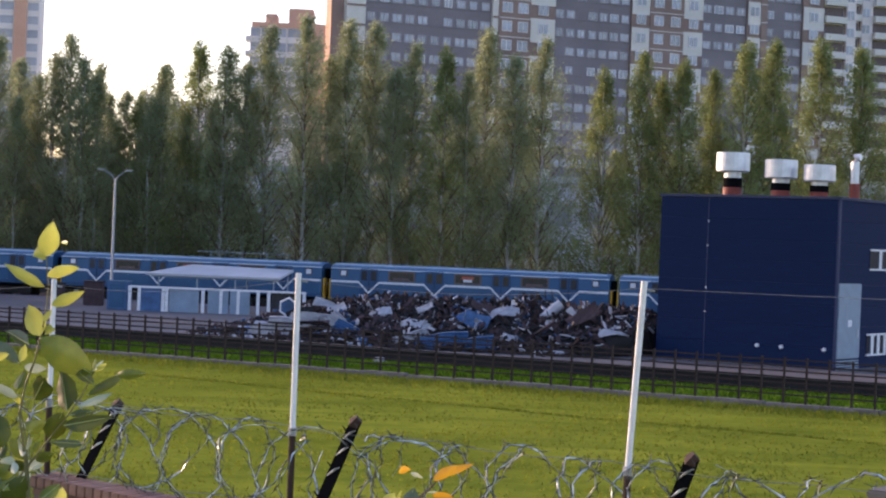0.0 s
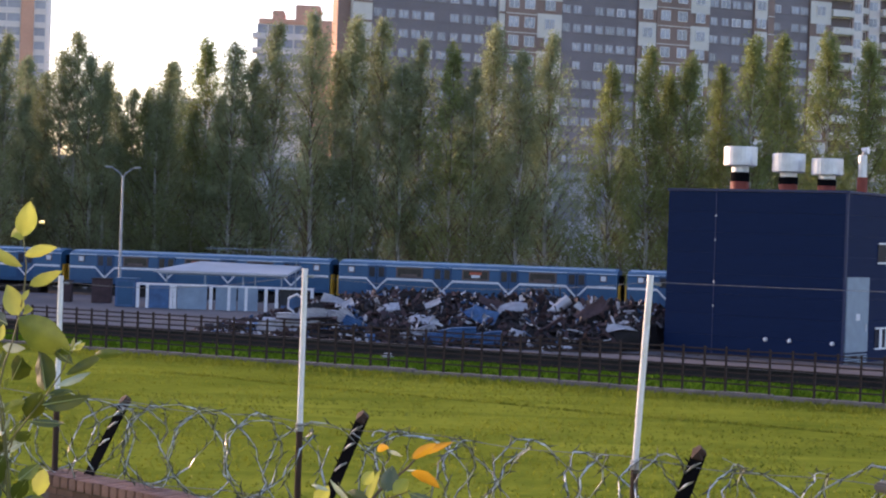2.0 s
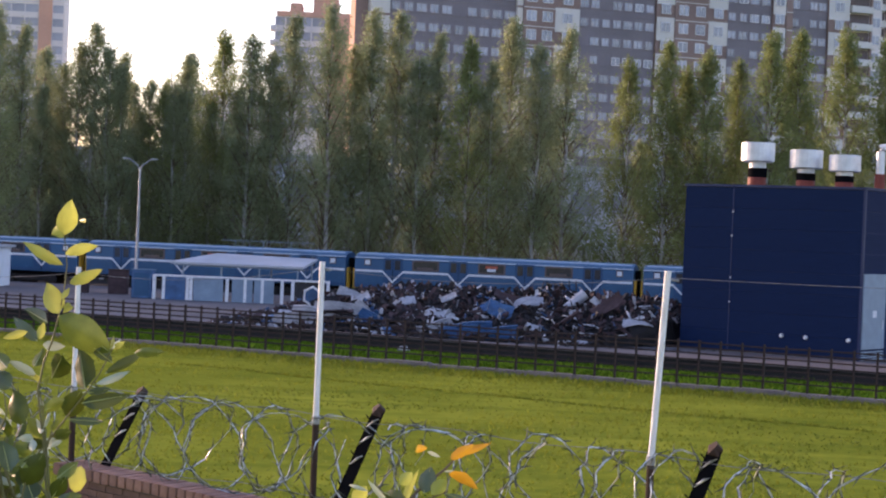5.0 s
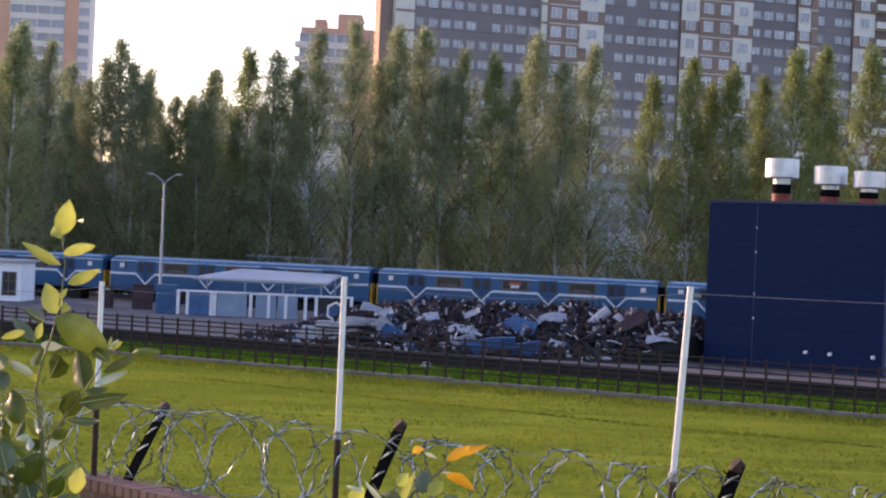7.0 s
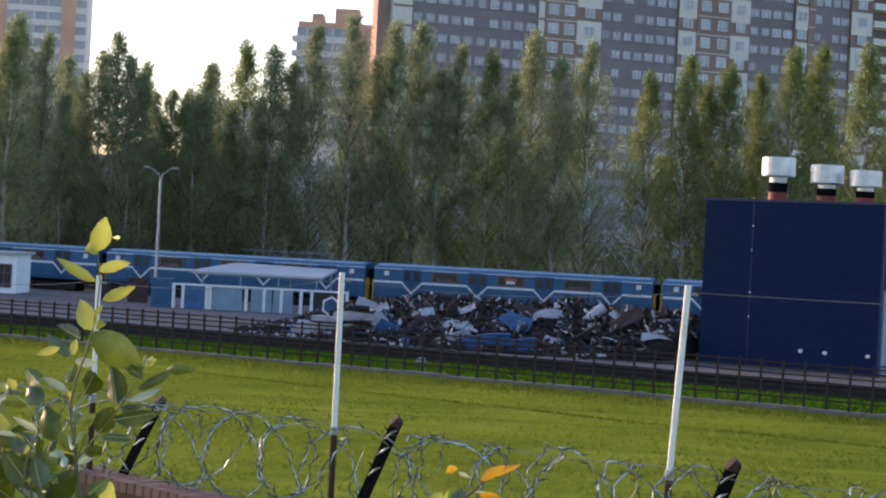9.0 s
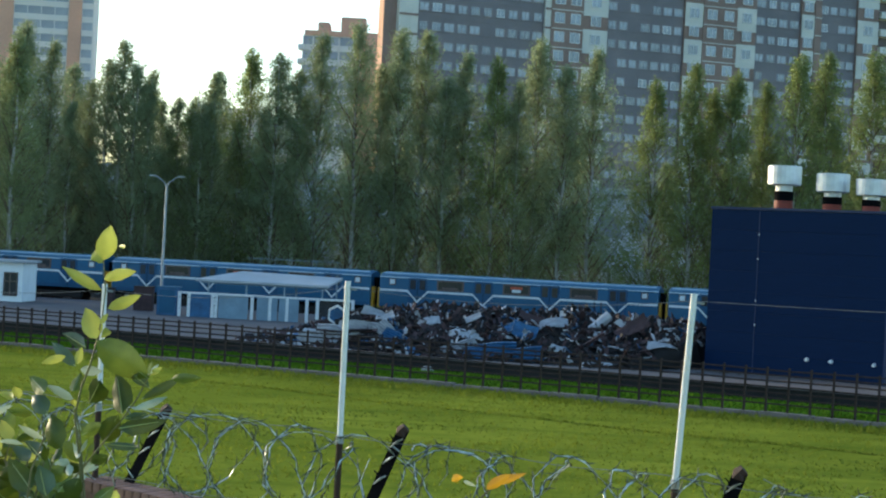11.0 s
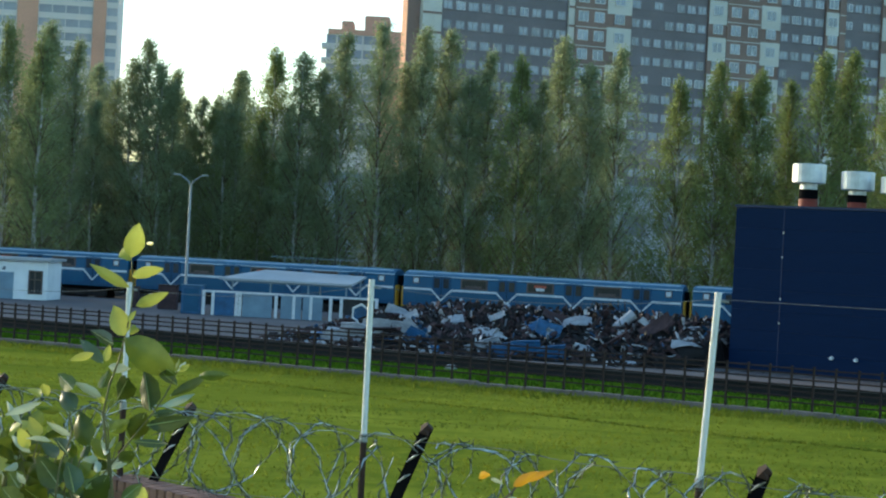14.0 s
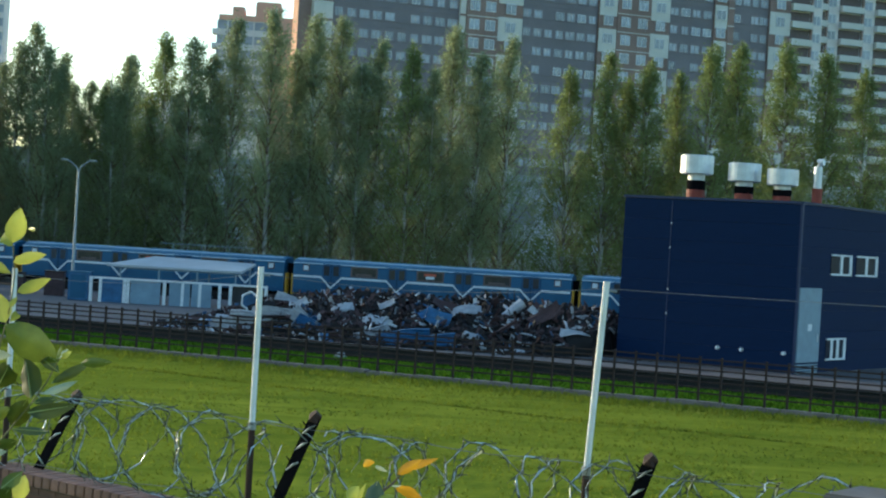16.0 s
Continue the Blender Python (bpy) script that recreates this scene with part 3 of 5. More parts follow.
def facade(parent, bays, floors, z0, first_floor=0):
    """Bays (width, wall material, number of windows, bands) from left to right along x, the front at y = 0."""
    x = 0.0
    for width, material, count, kind in bays:
        width *= 1.042
        out = {"flat": 0.0, "bay": -0.7, "pier": -0.5}[kind]
        wall = part("wall_bay", B(x + 0.01, x + width - 0.01, out, 8.0, 0, z0 + floors * STOREY), material, parent)
        for k in range(first_floor, floors):
            z = z0 + k * STOREY
            if kind == "pier" and count and k % 2 == 0:
                part("cream_panel", B(x + 0.05, x + width - 0.05, out - 0.12, out + 0.1, z - 0.55, z + 3.3), M_CREAM, wall)
            elif kind == "flat" and k % 1 == 0:
                part("glazing_sill", B(x + 0.3, x + width - 0.3, out - 0.1, out + 0.1, z + 0.62, z + 0.8), material, wall)
            thin = kind == "bay"
            part("floor_band", B(x + 0.02, x + width - 0.02, out - 0.06, out + 0.1, z - (0.08 if thin else 0.2), z + (0.06 if thin else 0.15)),
                 M_CREAM if thin else M_BRICK_R if kind == "pier" else material, wall)
            for j in range(count):
                face = out - (0.16 if kind == "pier" else 0.02)
                m = Matrix.Translation((x + width * (j + 0.5) / count, face, z + 0.85))
                if kind == "flat":
                    if win_rng.random() < 0.1:
                        continue
                    m = m @ Matrix.Diagonal((win_rng.uniform(0.72, 1.0), 1, 0.78, 1))
                share("pane", WIN_PANE, wall, m)
                share("window_frame", DIM_FR if kind == "flat" and win_rng.random() < 0.85 else WIN_FR, wall, m)
        x += width
    return x


flats = thing("apartment_block", heading(-9.5, 287.0, 0, 80.7, 30.3), "tall dark brick apartment block with cream bays", "apartment building")
BAYS = ((3.0, M_CREAM, 0, "pier"), (20.4, M_BRICK_D, 10, "flat"), (1.0, M_CREAM, 0, "pier"), (5.3, M_BRICK_R, 2, "bay"), (4.2, M_BRICK_R, 1, "pier"),
        (13.2, M_BRICK_D, 7, "flat"), (3.2, M_BRICK_R, 1, "pier"), (6.0, M_BRICK_R, 2, "bay"), (3.5, M_BRICK_R, 1, "pier"),
        (8.2, M_BRICK_D, 4, "flat"), (2.4, M_BRICK_R, 1, "pier"), (1.2, M_BRICK_R, 0, "bay"), (6.8, M_BRICK_D, 4, "flat"), (4.0, M_BRICK_R, 1, "pier"))
facade(flats, BAYS, 18, 2.0, 4)
part("recessed_wing", B(-2.0, -0.01, 0.8, 3.2, 0, 56), M_BRICK_R, flats, "brown brick wing set back from the front")
# salmon slab over the brown brick paints the low sun on this end
part("sunlit_wing_end", B(-2.08, -2.0, 0.8, 3.2, 0, 56), M_SALMON, flats, "salmon end of the wing, warm sunlight put into its colour")

# right-hand blocks with balconies
def balcony_block(m, width, floors, bays, label):
    b = thing("balcony_block", m, label, "apartment building")
    w = part("wall", B(0, width, 0.02, 20, 0, floors * STOREY), M_PALE, b)
    step = width / bays
    slab = mesh_of("balcony", B(0, step * 0.62, -1.1, 0.02, 0.0, 1.15, bevel=0.03), M_CREAM)
    dark = mesh_of("opening", B(0, step * 0.6, -0.04, 0.03, 1.2, 2.8), M_GASKET)
    for k in range(6, floors):
        for j in range(bays):
            share("balcony", slab, b, Matrix.Translation((j * step + 0.1, 0, k * STOREY)))
            share("opening", dark, b, Matrix.Translation((j * step + 0.15, 0, k * STOREY)))
            mm = Matrix.Translation((j * step + step * 0.82, -0.02, k * STOREY + 0.85)) @ Matrix.Diagonal((min(1, step * 0.16), 1, 1, 1))
            share("pane", WIN_PANE, b, mm)
            share("window_frame", WIN_FR, b, mm)
    for j in range(bays):
        part("brown_pier", B(j * step + step * 0.64, j * step + step * 0.7, -0.3, 0.02, 0, floors * STOREY), M_BRICK_R, b)
    return b


balcony_block(heading(70.9, 317.25, 0, 80.7, 30.3), 6.8, 19, 1, "pale apartment block with stacked balconies")
balcony_block(heading(77.5, 336, 0, 80.7, 24), 30.0, 20, 4, "pale apartment block with brown piers and balconies")


def tower(m, cols, floors, label, depth=16):
    b = thing("tower_block", m, label, "apartment building")
    x = 0.0
    band = mesh_of("spandrel", B(0, 1, -0.1, 0.02, 0, 1.1), M_PALE)
    glass = mesh_of("glazing", B(0.03, 0.97, -0.04, 0.02, 1.15, 2.85), M_PANE_PALE)
    for width, material, glazed in cols:
        w = part("wall_bay", B(x + 0.01, x + width - 0.01, -0.4 if not glazed else 0.0, depth, 0, floors * STOREY), material, b)
        if glazed:
            for k in range(8, floors):
                s = Matrix.Translation((x + 0.1, 0, k * STOREY)) @ Matrix.Diagonal((width - 0.2, 1, 1, 1))
                share("spandrel", band, w, s)
                for j in range(glazed):
                    share("glazing", glass, w, Matrix.Translation((x + 0.1 + (width - 0.2) * j / glazed, 0, k * STOREY)) @ Matrix.Diagonal(((width - 0.2) / glazed, 1, 1, 1)))
        x += width
    part("roof_parapet", B(0.3, x - 0.3, -0.2, depth - 0.3, floors * STOREY, floors * STOREY + 1.1), M_SALMON, b)
    return b, x


t1, _ = tower(heading(-115.0, 408.0, 0, 1, 0.12), ((12.5, M_PALE, 4), (4.5, M_SALMON, 0), (12.0, M_PALE, 4), (2.8, M_SALMON, 0), (2.6, M_PALE, 1)), 23,
              "high pale tower block with salmon vertical bands")
t2, w2 = tower(heading(-32.4, 388.0, 0, 1, 0.02), ((2.2, M_PALE, 1), (2.8, M_PALE, 1), (2.6, M_PALE, 1), (3.6, M_PALE, 1), (4.8, M_SALMON, 0), (3.0, M_PALE, 1)), 16,
               "pale tower block with a salmon penthouse storey")
part("penthouse", B(3.0, 5.5, 1, 8, 49.0, 51.0, bevel=0.2), M_SALMON, t2)
part("penthouse", B(7.8, 13.0, 1, 10, 49.0, 52.3, bevel=0.2), M_SALMON, t2)
for k in range(8, 16):
    part("balcony", B(-0.9, 0.3, -0.6, 3.0, k * STOREY, k * STOREY + 1.1, bevel=0.05), M_PALE, t2)
far_flats = thing("low_flats", heading(-61.0, 430.0, 0, 1, 0.05), "distant pale flats above the tree line", "apartment building")
part("wall", B(0, 26, 0, 12, 0, 33.5), M_PALE, far_flats)
part("wall", B(8, 16, 0.5, 12, 33.5, 35.0), M_PALE, far_flats)
mast = part("mast", T([(1.5, 4, 33.0), (1.5, 4, 39.0)], 0.12, 6), M_STEEL, far_flats, "thin antenna mast")
part("crossarm", T([(0.3, 4, 36.4), (2.7, 4, 36.4)], 0.08, 6), M_STEEL, mast)

# long pale hall and wall behind the birches
hall = thing("long_hall", heading(-75, 196, 0, 1, -0.05), "long pale grey hall behind the birches", "building")
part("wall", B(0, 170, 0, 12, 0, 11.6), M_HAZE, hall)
part("roof", B(-0.5, 170.5, -0.5, 12.5, 11.6, 12.3, bevel=0.05), M_CANOPY, hall)
for i in range(40):
    part("window", B(2 + 4.2 * i, 4.6 + 4.2 * i, -0.06, 0.1, 7.2, 9.4), M_PANE_PALE, hall)
yard_wall = thing("precast_wall", heading(-75, 172.5, 0, 1, 0), "pale grey precast concrete wall behind the birches", "wall")
for i in range(30):
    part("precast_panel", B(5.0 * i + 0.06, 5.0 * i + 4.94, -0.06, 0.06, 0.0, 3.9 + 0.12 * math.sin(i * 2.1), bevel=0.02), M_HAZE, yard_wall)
    part("wall_post", B(5.0 * i - 0.12, 5.0 * i + 0.12, -0.14, 0.14, 0.0, 4.1), M_KERB, yard_wall)
understory = thing("undergrowth", pose(0, 0, 0), "green bushes under the birches behind the train", "bushes", kind="stuff")
V, F = [], []
grng = np.random.default_rng(77)
for i in range(9000):
    x = grng.uniform(-60, 60)
    hgt = 5.2 + 2.2 * noise.noise(Vector((x * 0.11, 3, 0)))
    c = np.array((x, grng.uniform(174, 179), 2.5 + grng.uniform(0, 1) ** 0.7 * max(0.5, hgt - 1.6)))
    if i % 5 == 0:
        c = np.array((x, grng.uniform(158, 168), 0.2 + grng.uniform(0, 1) * max(0.4, 1.8 + 3.0 * noise.noise(Vector((x * 0.15, 9, 0))))))
    u = grng.normal(0, 1, 3)
    u /= np.linalg.norm(u)
    w = np.cross(u, grng.normal(0, 1, 3))
    w /= np.linalg.norm(w) + 1e-6
    s = grng.uniform(0.12, 0.32)
    b = len(V)
    V += [tuple(c - u * s), tuple(c + w * s * 0.6), tuple(c + u * s), tuple(c - w * s * 0.6)]
    F.append((b, b + 1, b + 2, b + 3))
me = bpy.data.meshes.new("leaves")
me.from_pydata(V, [], F)
me.materials.append(M_LEAF_Y)
new("leaves", me).parent = understory

# ---- yard: lamp, shelter, booths, hut ----
lamp = thing("yard_lamp", pose(-17.95, 117.8, 0.3), "slim grey yard lamp with two raised arms", "street lamp")
part("pole", T([(0, 0, 0), (0, 0, 8.0)], [0.11, 0.07], 10), M_STEEL, lamp)
for s in (-1, 1):
    a = part("arm", T([(0, 0, 7.9), (0.15 * s, 0, 8.2), (0.62 * s, 0, 8.55), (0.75 * s, 0, 8.6)], 0.04, 8), M_STEEL, lamp)
    part("lamp_head", B(min(0.66 * s, 1.12 * s), max(0.66 * s, 1.12 * s), -0.12, 0.12, 8.56, 8.66, bevel=0.03), M_STEEL, a)

shelter = thing("yard_shelter", heading(-15.6, 116.0, 0.3, 1, -0.1), "open shelter with a pale flat roof on thin posts", "shelter")
bm = bmesh.new()
top = [(0, 0, 2.14), (8.4, 0, 2.14), (8.7, 3.6, 2.6), (2.2, 3.6, 2.7)]
for dz in (0.0, 0.14):
    for p in top:
        bm.verts.new((p[0], p[1], p[2] + dz))
bm.verts.ensure_lookup_table()
for q in ((3, 2, 1, 0), (4, 5, 6, 7), (0, 1, 5, 4), (1, 2, 6, 5), (2, 3, 7, 6), (3, 0, 4, 7)):
    bm.faces.new([bm.verts[i] for i in q])
part("roof", bm, M_CANOPY, shelter, "pale grey sheet roof")
for x, y in ((0.8, 0.3), (3.2, 0.3), (5.6, 0.3), (8.0, 0.3), (2.6, 3.3), (5.8, 3.3), (8.4, 3.3)):
    part("post", T([(x, y, 0), (x, y, 2.12 + 0.13 * y)], 0.05, 8), M_GREYBLUE, shelter)
part("beam", B(0.3, 8.3, 0.25, 0.37, 2.04, 2.15), M_GREYBLUE, shelter)
for x in (3.4, 5.2, 7.0, 8.4):
    part("roof_rod", T([(x, 3.4, 2.6), (x, 3.4, 3.7)], 0.02, 6), M_GREYBLUE, shelter)
part("top_rail", T([(2.5, 3.4, 3.7), (8.6, 3.4, 3.7)], 0.02, 6), M_GREYBLUE, shelter)
screen = thing("glazed_screen", heading(-16.2, 113.8, 0.3, 1, -0.02), "white-framed screen with light blue panels", "screen")
for x0, x1, material in ((0.65, 1.9, M_BLUEPAINT), (2.4, 4.2, M_BOOTH), (4.75, 6.0, M_BOOTH), (6.1, 7.3, M_BOOTH), (8.6, 10.4, M_GLASS)):
    part("panel", B(x0, x1, -0.03, 0.03, 0, 1.4), material, screen)
for x in (0.0, 0.58, 2.03, 2.25, 4.45, 5.55, 6.6, 7.8, 8.45, 10.6):
    part("post", B(x - 0.09, x + 0.09, -0.09, 0.09, 0, 1.45), M_WHITE, screen)
part("top_beam", B(-0.1, 10.7, -0.1, 0.1, 1.4, 1.52), M_WHITE, screen)

booth = thing("blue_cabinet", heading(-17.6, 113.9, 0.3, 1, -0.02), "blue metal equipment cabinet", "cabinet")
part("body", B(0, 1.25, 0, 1.2, 0, 1.7, bevel=0.03), M_BLUEPAINT, booth)
part("door", B(0.15, 1.1, -0.04, 0.02, 0.15, 1.55, bevel=0.01), M_TRAIN, booth)
part("roof_plate", B(-0.06, 1.31, -0.06, 1.26, 1.7, 1.76), M_TROOF, booth)
for x, w, h in ((-19.8, 1.2, 1.5), (-21.6, 0.5, 1.3)):
    c = thing("relay_box", heading(x, 118.5, 0.3, 1, 0), "grey-brown trackside relay box", "box")
    part("body", B(0, w, 0, 0.8, 0, h, bevel=0.03), M_SCRAPB, c)
    part("lid", B(-0.04, w + 0.04, -0.04, 0.84, h, h + 0.06), M_DARK, c)

hut = thing("white_hut", heading(-36.5, 122.6, 0.3, 1, -0.04), "small white hut with a flat grey roof", "hut")
part("wall", B(0, 8.75, 0, 3.5, 0, 2.55), M_HUT, hut)
part("roof", B(-0.15, 9.0, -0.35, 3.8, 2.55, 2.72, bevel=0.03), M_CANOPY, hut)
w = part("window", B(7.55, 8.4, -0.04, 0.03, 0.45, 1.85), M_GLASS, hut)
for a in ((7.5, 7.58, 0.4, 1.9), (8.37, 8.45, 0.4, 1.9), (7.9, 7.97, 0.4, 1.9), (7.5, 8.45, 1.85, 1.93), (7.5, 8.45, 0.37, 0.45), (7.5, 8.45, 1.3, 1.36)):
    part("window_frame", B(a[0], a[1], -0.07, 0.02, a[2], a[3]), M_GASKET, w)
d = part("door", B(5.2, 6.5, -0.04, 0.03, 0.0, 1.75), M_BOOTH, hut, "pale blue door")
part("lamp", T([(5.85, -0.15, 1.95), (5.85, 0, 2.05)], 0.1, 8), M_STEEL, d)

# ---- scrap heap ----
heap = thing("scrap_heap", pose(3.0, 93.2, 0.3, 0, 0, -11), "tangled heap of scrap sheet metal, pipes and girders", "scrap heap")


def heap_height(x, y):
    e = min(1.0, (x + 11.8) / 7.0, (12.0 - x) / 2.5) * max(0.0, 1 - abs((y + 1.0) / 8.0) ** 1.6)
    if y < -9.5 + 1.5 * max(0.0, x - 6.5):
        return 0.0
    return max(0.0, e) * (2.05 + 0.5 * noise.noise(Vector((x * 0.35, y * 0.35, 4))))


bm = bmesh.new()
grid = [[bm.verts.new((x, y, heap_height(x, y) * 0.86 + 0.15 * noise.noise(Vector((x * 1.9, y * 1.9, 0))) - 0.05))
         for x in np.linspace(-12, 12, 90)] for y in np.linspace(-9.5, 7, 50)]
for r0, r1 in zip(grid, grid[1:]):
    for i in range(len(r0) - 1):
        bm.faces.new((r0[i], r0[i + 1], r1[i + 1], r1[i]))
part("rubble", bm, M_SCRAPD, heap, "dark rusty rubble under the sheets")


def bent_sheet(seed, w, h, ribs=0):
    r = random.Random(seed)
    bm = bmesh.new()
    n, k = (12 if ribs else 8), 6
    a, b, c = r.uniform(-0.9, 0.9), r.uniform(-0.5, 0.5), r.uniform(-0.6, 0.6)
    vs = []
    for i in range(n + 1):
        row = []
        for j in range(k + 1):
            u, v = i / n - 0.5, j / k - 0.5
            z = a * u * u * w + b * u * v * w + c * abs(v - 0.1) * h * 0.6 + (0.13 * (i % 2) if ribs else 0)
            z += 0.08 * noise.noise(Vector((u * 5, v * 5, seed)))
            row.append(bm.verts.new((u * w * (1 + 0.2 * v * b), v * h * (1 + 0.25 * u * c), z)))
        vs.append(row)
    for r0, r1 in zip(vs, vs[1:]):
        for j in range(k):
            bm.faces.new((r0[j], r1[j], r1[j + 1], r0[j + 1]))
    g = bmesh.ops.extrude_face_region(bm, geom=bm.faces[:])
    for v in g["geom"]:
        if isinstance(v, bmesh.types.BMVert):
            v.co.z += 0.03
    if ribs:
        bmesh.ops.rotate(bm, verts=bm.verts[:], cent=(0, 0, 0), matrix=Matrix.Rotation(math.pi / 2, 3, "Z"))
    return bm


KITS = []
for i, (w, h, material) in enumerate(((2.2, 1.0, M_SCRAPW), (1.5, 0.9, M_SCRAPD), (1.8, 0.7, M_SCRAPB), (1.2, 0.8, M_BLUEPAINT), (1.4, 0.5, M_SCRAPW), (2.4, 1.1, M_SCRAPD), (1.0, 0.8, M_SCRAPB), (0.9, 0.45, M_SCRAPW))):
    KITS.append(("sheet", mesh_of("sheet", bent_sheet(i + 3, w, h), material)))
for i, material in enumerate((M_SCRAPW, M_BLUEPAINT, M_SCRAPW)):
    KITS.append(("corrugated_sheet", mesh_of("corrugated_sheet", bent_sheet(40 + i, 1.3, 2.4, 1), material)))
for i, material in enumerate((M_SCRAPD, M_SCRAPB, M_SCRAPB)):
    bm = bmesh.new()
    l = 1.6 + 0.7 * i
    box(bm, -l / 2, l / 2, -0.09, 0.09, 0.08, 0.12)
    box(bm, -l / 2, l / 2, -0.02, 0.02, -0.08, 0.08)
    box(bm, -l / 2, l / 2, -0.09, 0.09, -0.12, -0.08)
    KITS.append(("girder", mesh_of("girder", bm, material)))
for i, material in enumerate((M_SCRAPD, M_SCRAPB, M_SCRAPW)):
    rr = random.Random(i)
    KITS.append(("pipe", mesh_of("pipe", T([(-1.1 + 0.55 * k, rr.uniform(-0.2, 0.2), rr.uniform(-0.15, 0.15)) for k in range(5)], 0.05 + 0.02 * i, 8), material)))
srng = random.Random(21)
for i in range(300):
    x, y = srng.uniform(-11.4, 11.9), srng.uniform(-9.0, 2.5)
    z = heap_height(x, y)
    if z == 0.0 or z < 0.15 and srng.random() < 0.6:
        continue
    name, me = KITS[srng.choice((0, 1, 1, 2, 2, 2, 3, 4, 4, 5, 5, 6, 6, 7, 7, 8, 11, 11, 12, 13, 14, 15, 15, 16))]
    k = srng.uniform(0.28, 0.56)
    m = Matrix.LocRotScale((x, y, max(0.12, z * srng.uniform(0.7, 0.98))), Euler((srng.uniform(-1.2, 1.2) + 0.5, srng.uniform(-0.7, 0.7), srng.uniform(0, 6.28))), (k, k, k))
    share(name, me, heap, m)


def landmark(name, me, x, y, z, rx, ry, rz, k=1.0):
    share(name, me, heap, Matrix.LocRotScale((x, y, z), Euler((radians(rx), radians(ry), radians(rz))), (k, k, k)))


# the larger pieces that catch the eye: kit, place, tilt, size
for kit, x, y, z, rx, ry, rz, k in (
        (8, -6.75, -7.55, 0.7, 62, 3, 6, 0.8), (8, -7.61, -7.84, 0.46, 44, -2, 2, 0.80),
        (10, -5.84, -6.85, 0.98, 46, 6, 8, 0.80), (9, -3.84, -7.25, 0.60, 68, 28, 10, 0.62),
        (8, -4.24, -7.05, 0.84, 60, 48, 12, 0.60), (0, -0.79, -6.46, 1.06, 38, 8, 6, 0.60),
        (0, -2.95, -5.08, 1.47, 34, -20, 10, 0.60), (4, -5.45, -5.08, 1.74, 40, 15, 10, 0.90),
        (7, -4.87, -5.27, 1.50, 50, -30, 10, 1.00), (9, 1.04, -8.43, 0.42, 66, -6, -4, 0.78),
        (9, 2.32, -8.63, 0.26, 70, -10, -6, 0.75),
        ):
    landmark(KITS[kit][0], KITS[kit][1], x, y, z, rx, ry, rz, k)
for kit, x, y, z, rx, ry, rz, k in (
        (9, 0.26, -8.43, 0.26, 62, 4, 4, 0.60), (8, -1.21, -8.24, 0.26, 60, -8, 4, 0.50),
        (3, 1.86, -5.67, 1.26, 64, 18, 16, 1.00), (3, 1.28, -5.27, 1.45, 50, -30, 16, 0.60),
        (5, 8.34, -7.05, 0.62, 70, 2, 4, 0.75), (4, 8.43, -6.76, 1.05, 20, 2, 4, 1.00),
        (0, 3.07, -4.68, 1.78, 36, -8, 6, 0.65), (2, 2.10, -4.48, 1.79, 50, 20, 6, 0.80),
        (2, 6.82, -4.68, 1.68, 56, -30, 14, 0.90), (4, 6.39, -4.48, 1.76, 62, 40, 10, 0.60),
        (6, -2.66, -5.87, 1.09, 50, 10, 10, 0.80),
        ):
    landmark(KITS[kit][0], KITS[kit][1], x, y, z, rx, ry, rz, k)
for kit, x, y, z, rx, ry, rz, k in (
        (1, -6.60, -5.47, 1.16, 62, -20, 14, 0.90), (1, -3.52, -6.26, 0.85, 50, 20, 4, 0.80),
        (14, 3.99, -6.46, 1.09, 30, 30, 20, 0.80), (12, 5.07, -6.66, 0.99, 20, -35, 10, 0.70),
        (7, 3.75, -7.45, 0.65, 50, 15, 10, 0.80), (7, -0.77, -4.48, 1.74, 40, -25, 10, 0.90),
        (7, 5.39, -6.06, 1.25, 60, 35, 30, 0.60),
        ):
    landmark(KITS[kit][0], KITS[kit][1], x, y, z, rx, ry, rz, k)
part("drum", T([(4.78, -3.6, 1.42), (5.58, -3.2, 2.17)], [0.24, 0.26], 18), M_SCRAPW, heap, "dented pale steel drum")
# long strips stacked flat at the low end
strip_mesh = [mesh_of("metal_strip", B(-1.0, 1.0, -0.07, 0.07, -0.02, 0.02), m) for m in (M_SCRAPW, M_SCRAPB, M_SCRAPD, M_SCRAPD, M_BLUEPAINT)]
for i in range(110):
    x, y = srng.uniform(-10.6, -5.1), srng.uniform(-7.8, -5.6)
    m = Matrix.LocRotScale((x, y, 0.08 + srng.random() * (0.35 + 0.75 * (x - -10.6) / 5.5)), Euler((srng.uniform(-0.5, 0.9), srng.uniform(-0.12, 0.12), srng.uniform(-0.25, 0.25))), (srng.uniform(0.4, 1.1), srng.uniform(0.5, 1.6), 1))
    share("metal_strip", srng.choice(strip_mesh), heap, m)
bm = T([(-7.45 + 0.45 * math.cos(a), -4.60, 1.48 + 0.45 * math.sin(a)) for a in (math.pi * (0.15 + k / 3) for k in range(7))], 0.06, 6)
part("hexagonal_frame", bm, M_WHITE, heap)
bm = bmesh.new()
bm.faces.new([bm.verts.new((-7.45 + 0.43 * math.cos(a), -4.58, 1.48 + 0.43 * math.sin(a))) for a in (math.pi * (0.15 + k / 3) for k in range(6))])
g = bmesh.ops.extrude_face_region(bm, geom=bm.faces[:])
for v in g["geom"]:
    if isinstance(v, bmesh.types.BMVert):
        v.co.y += 0.05
part("blue_panel", bm, M_BLUEPAINT, heap, "blue panel in a white frame")

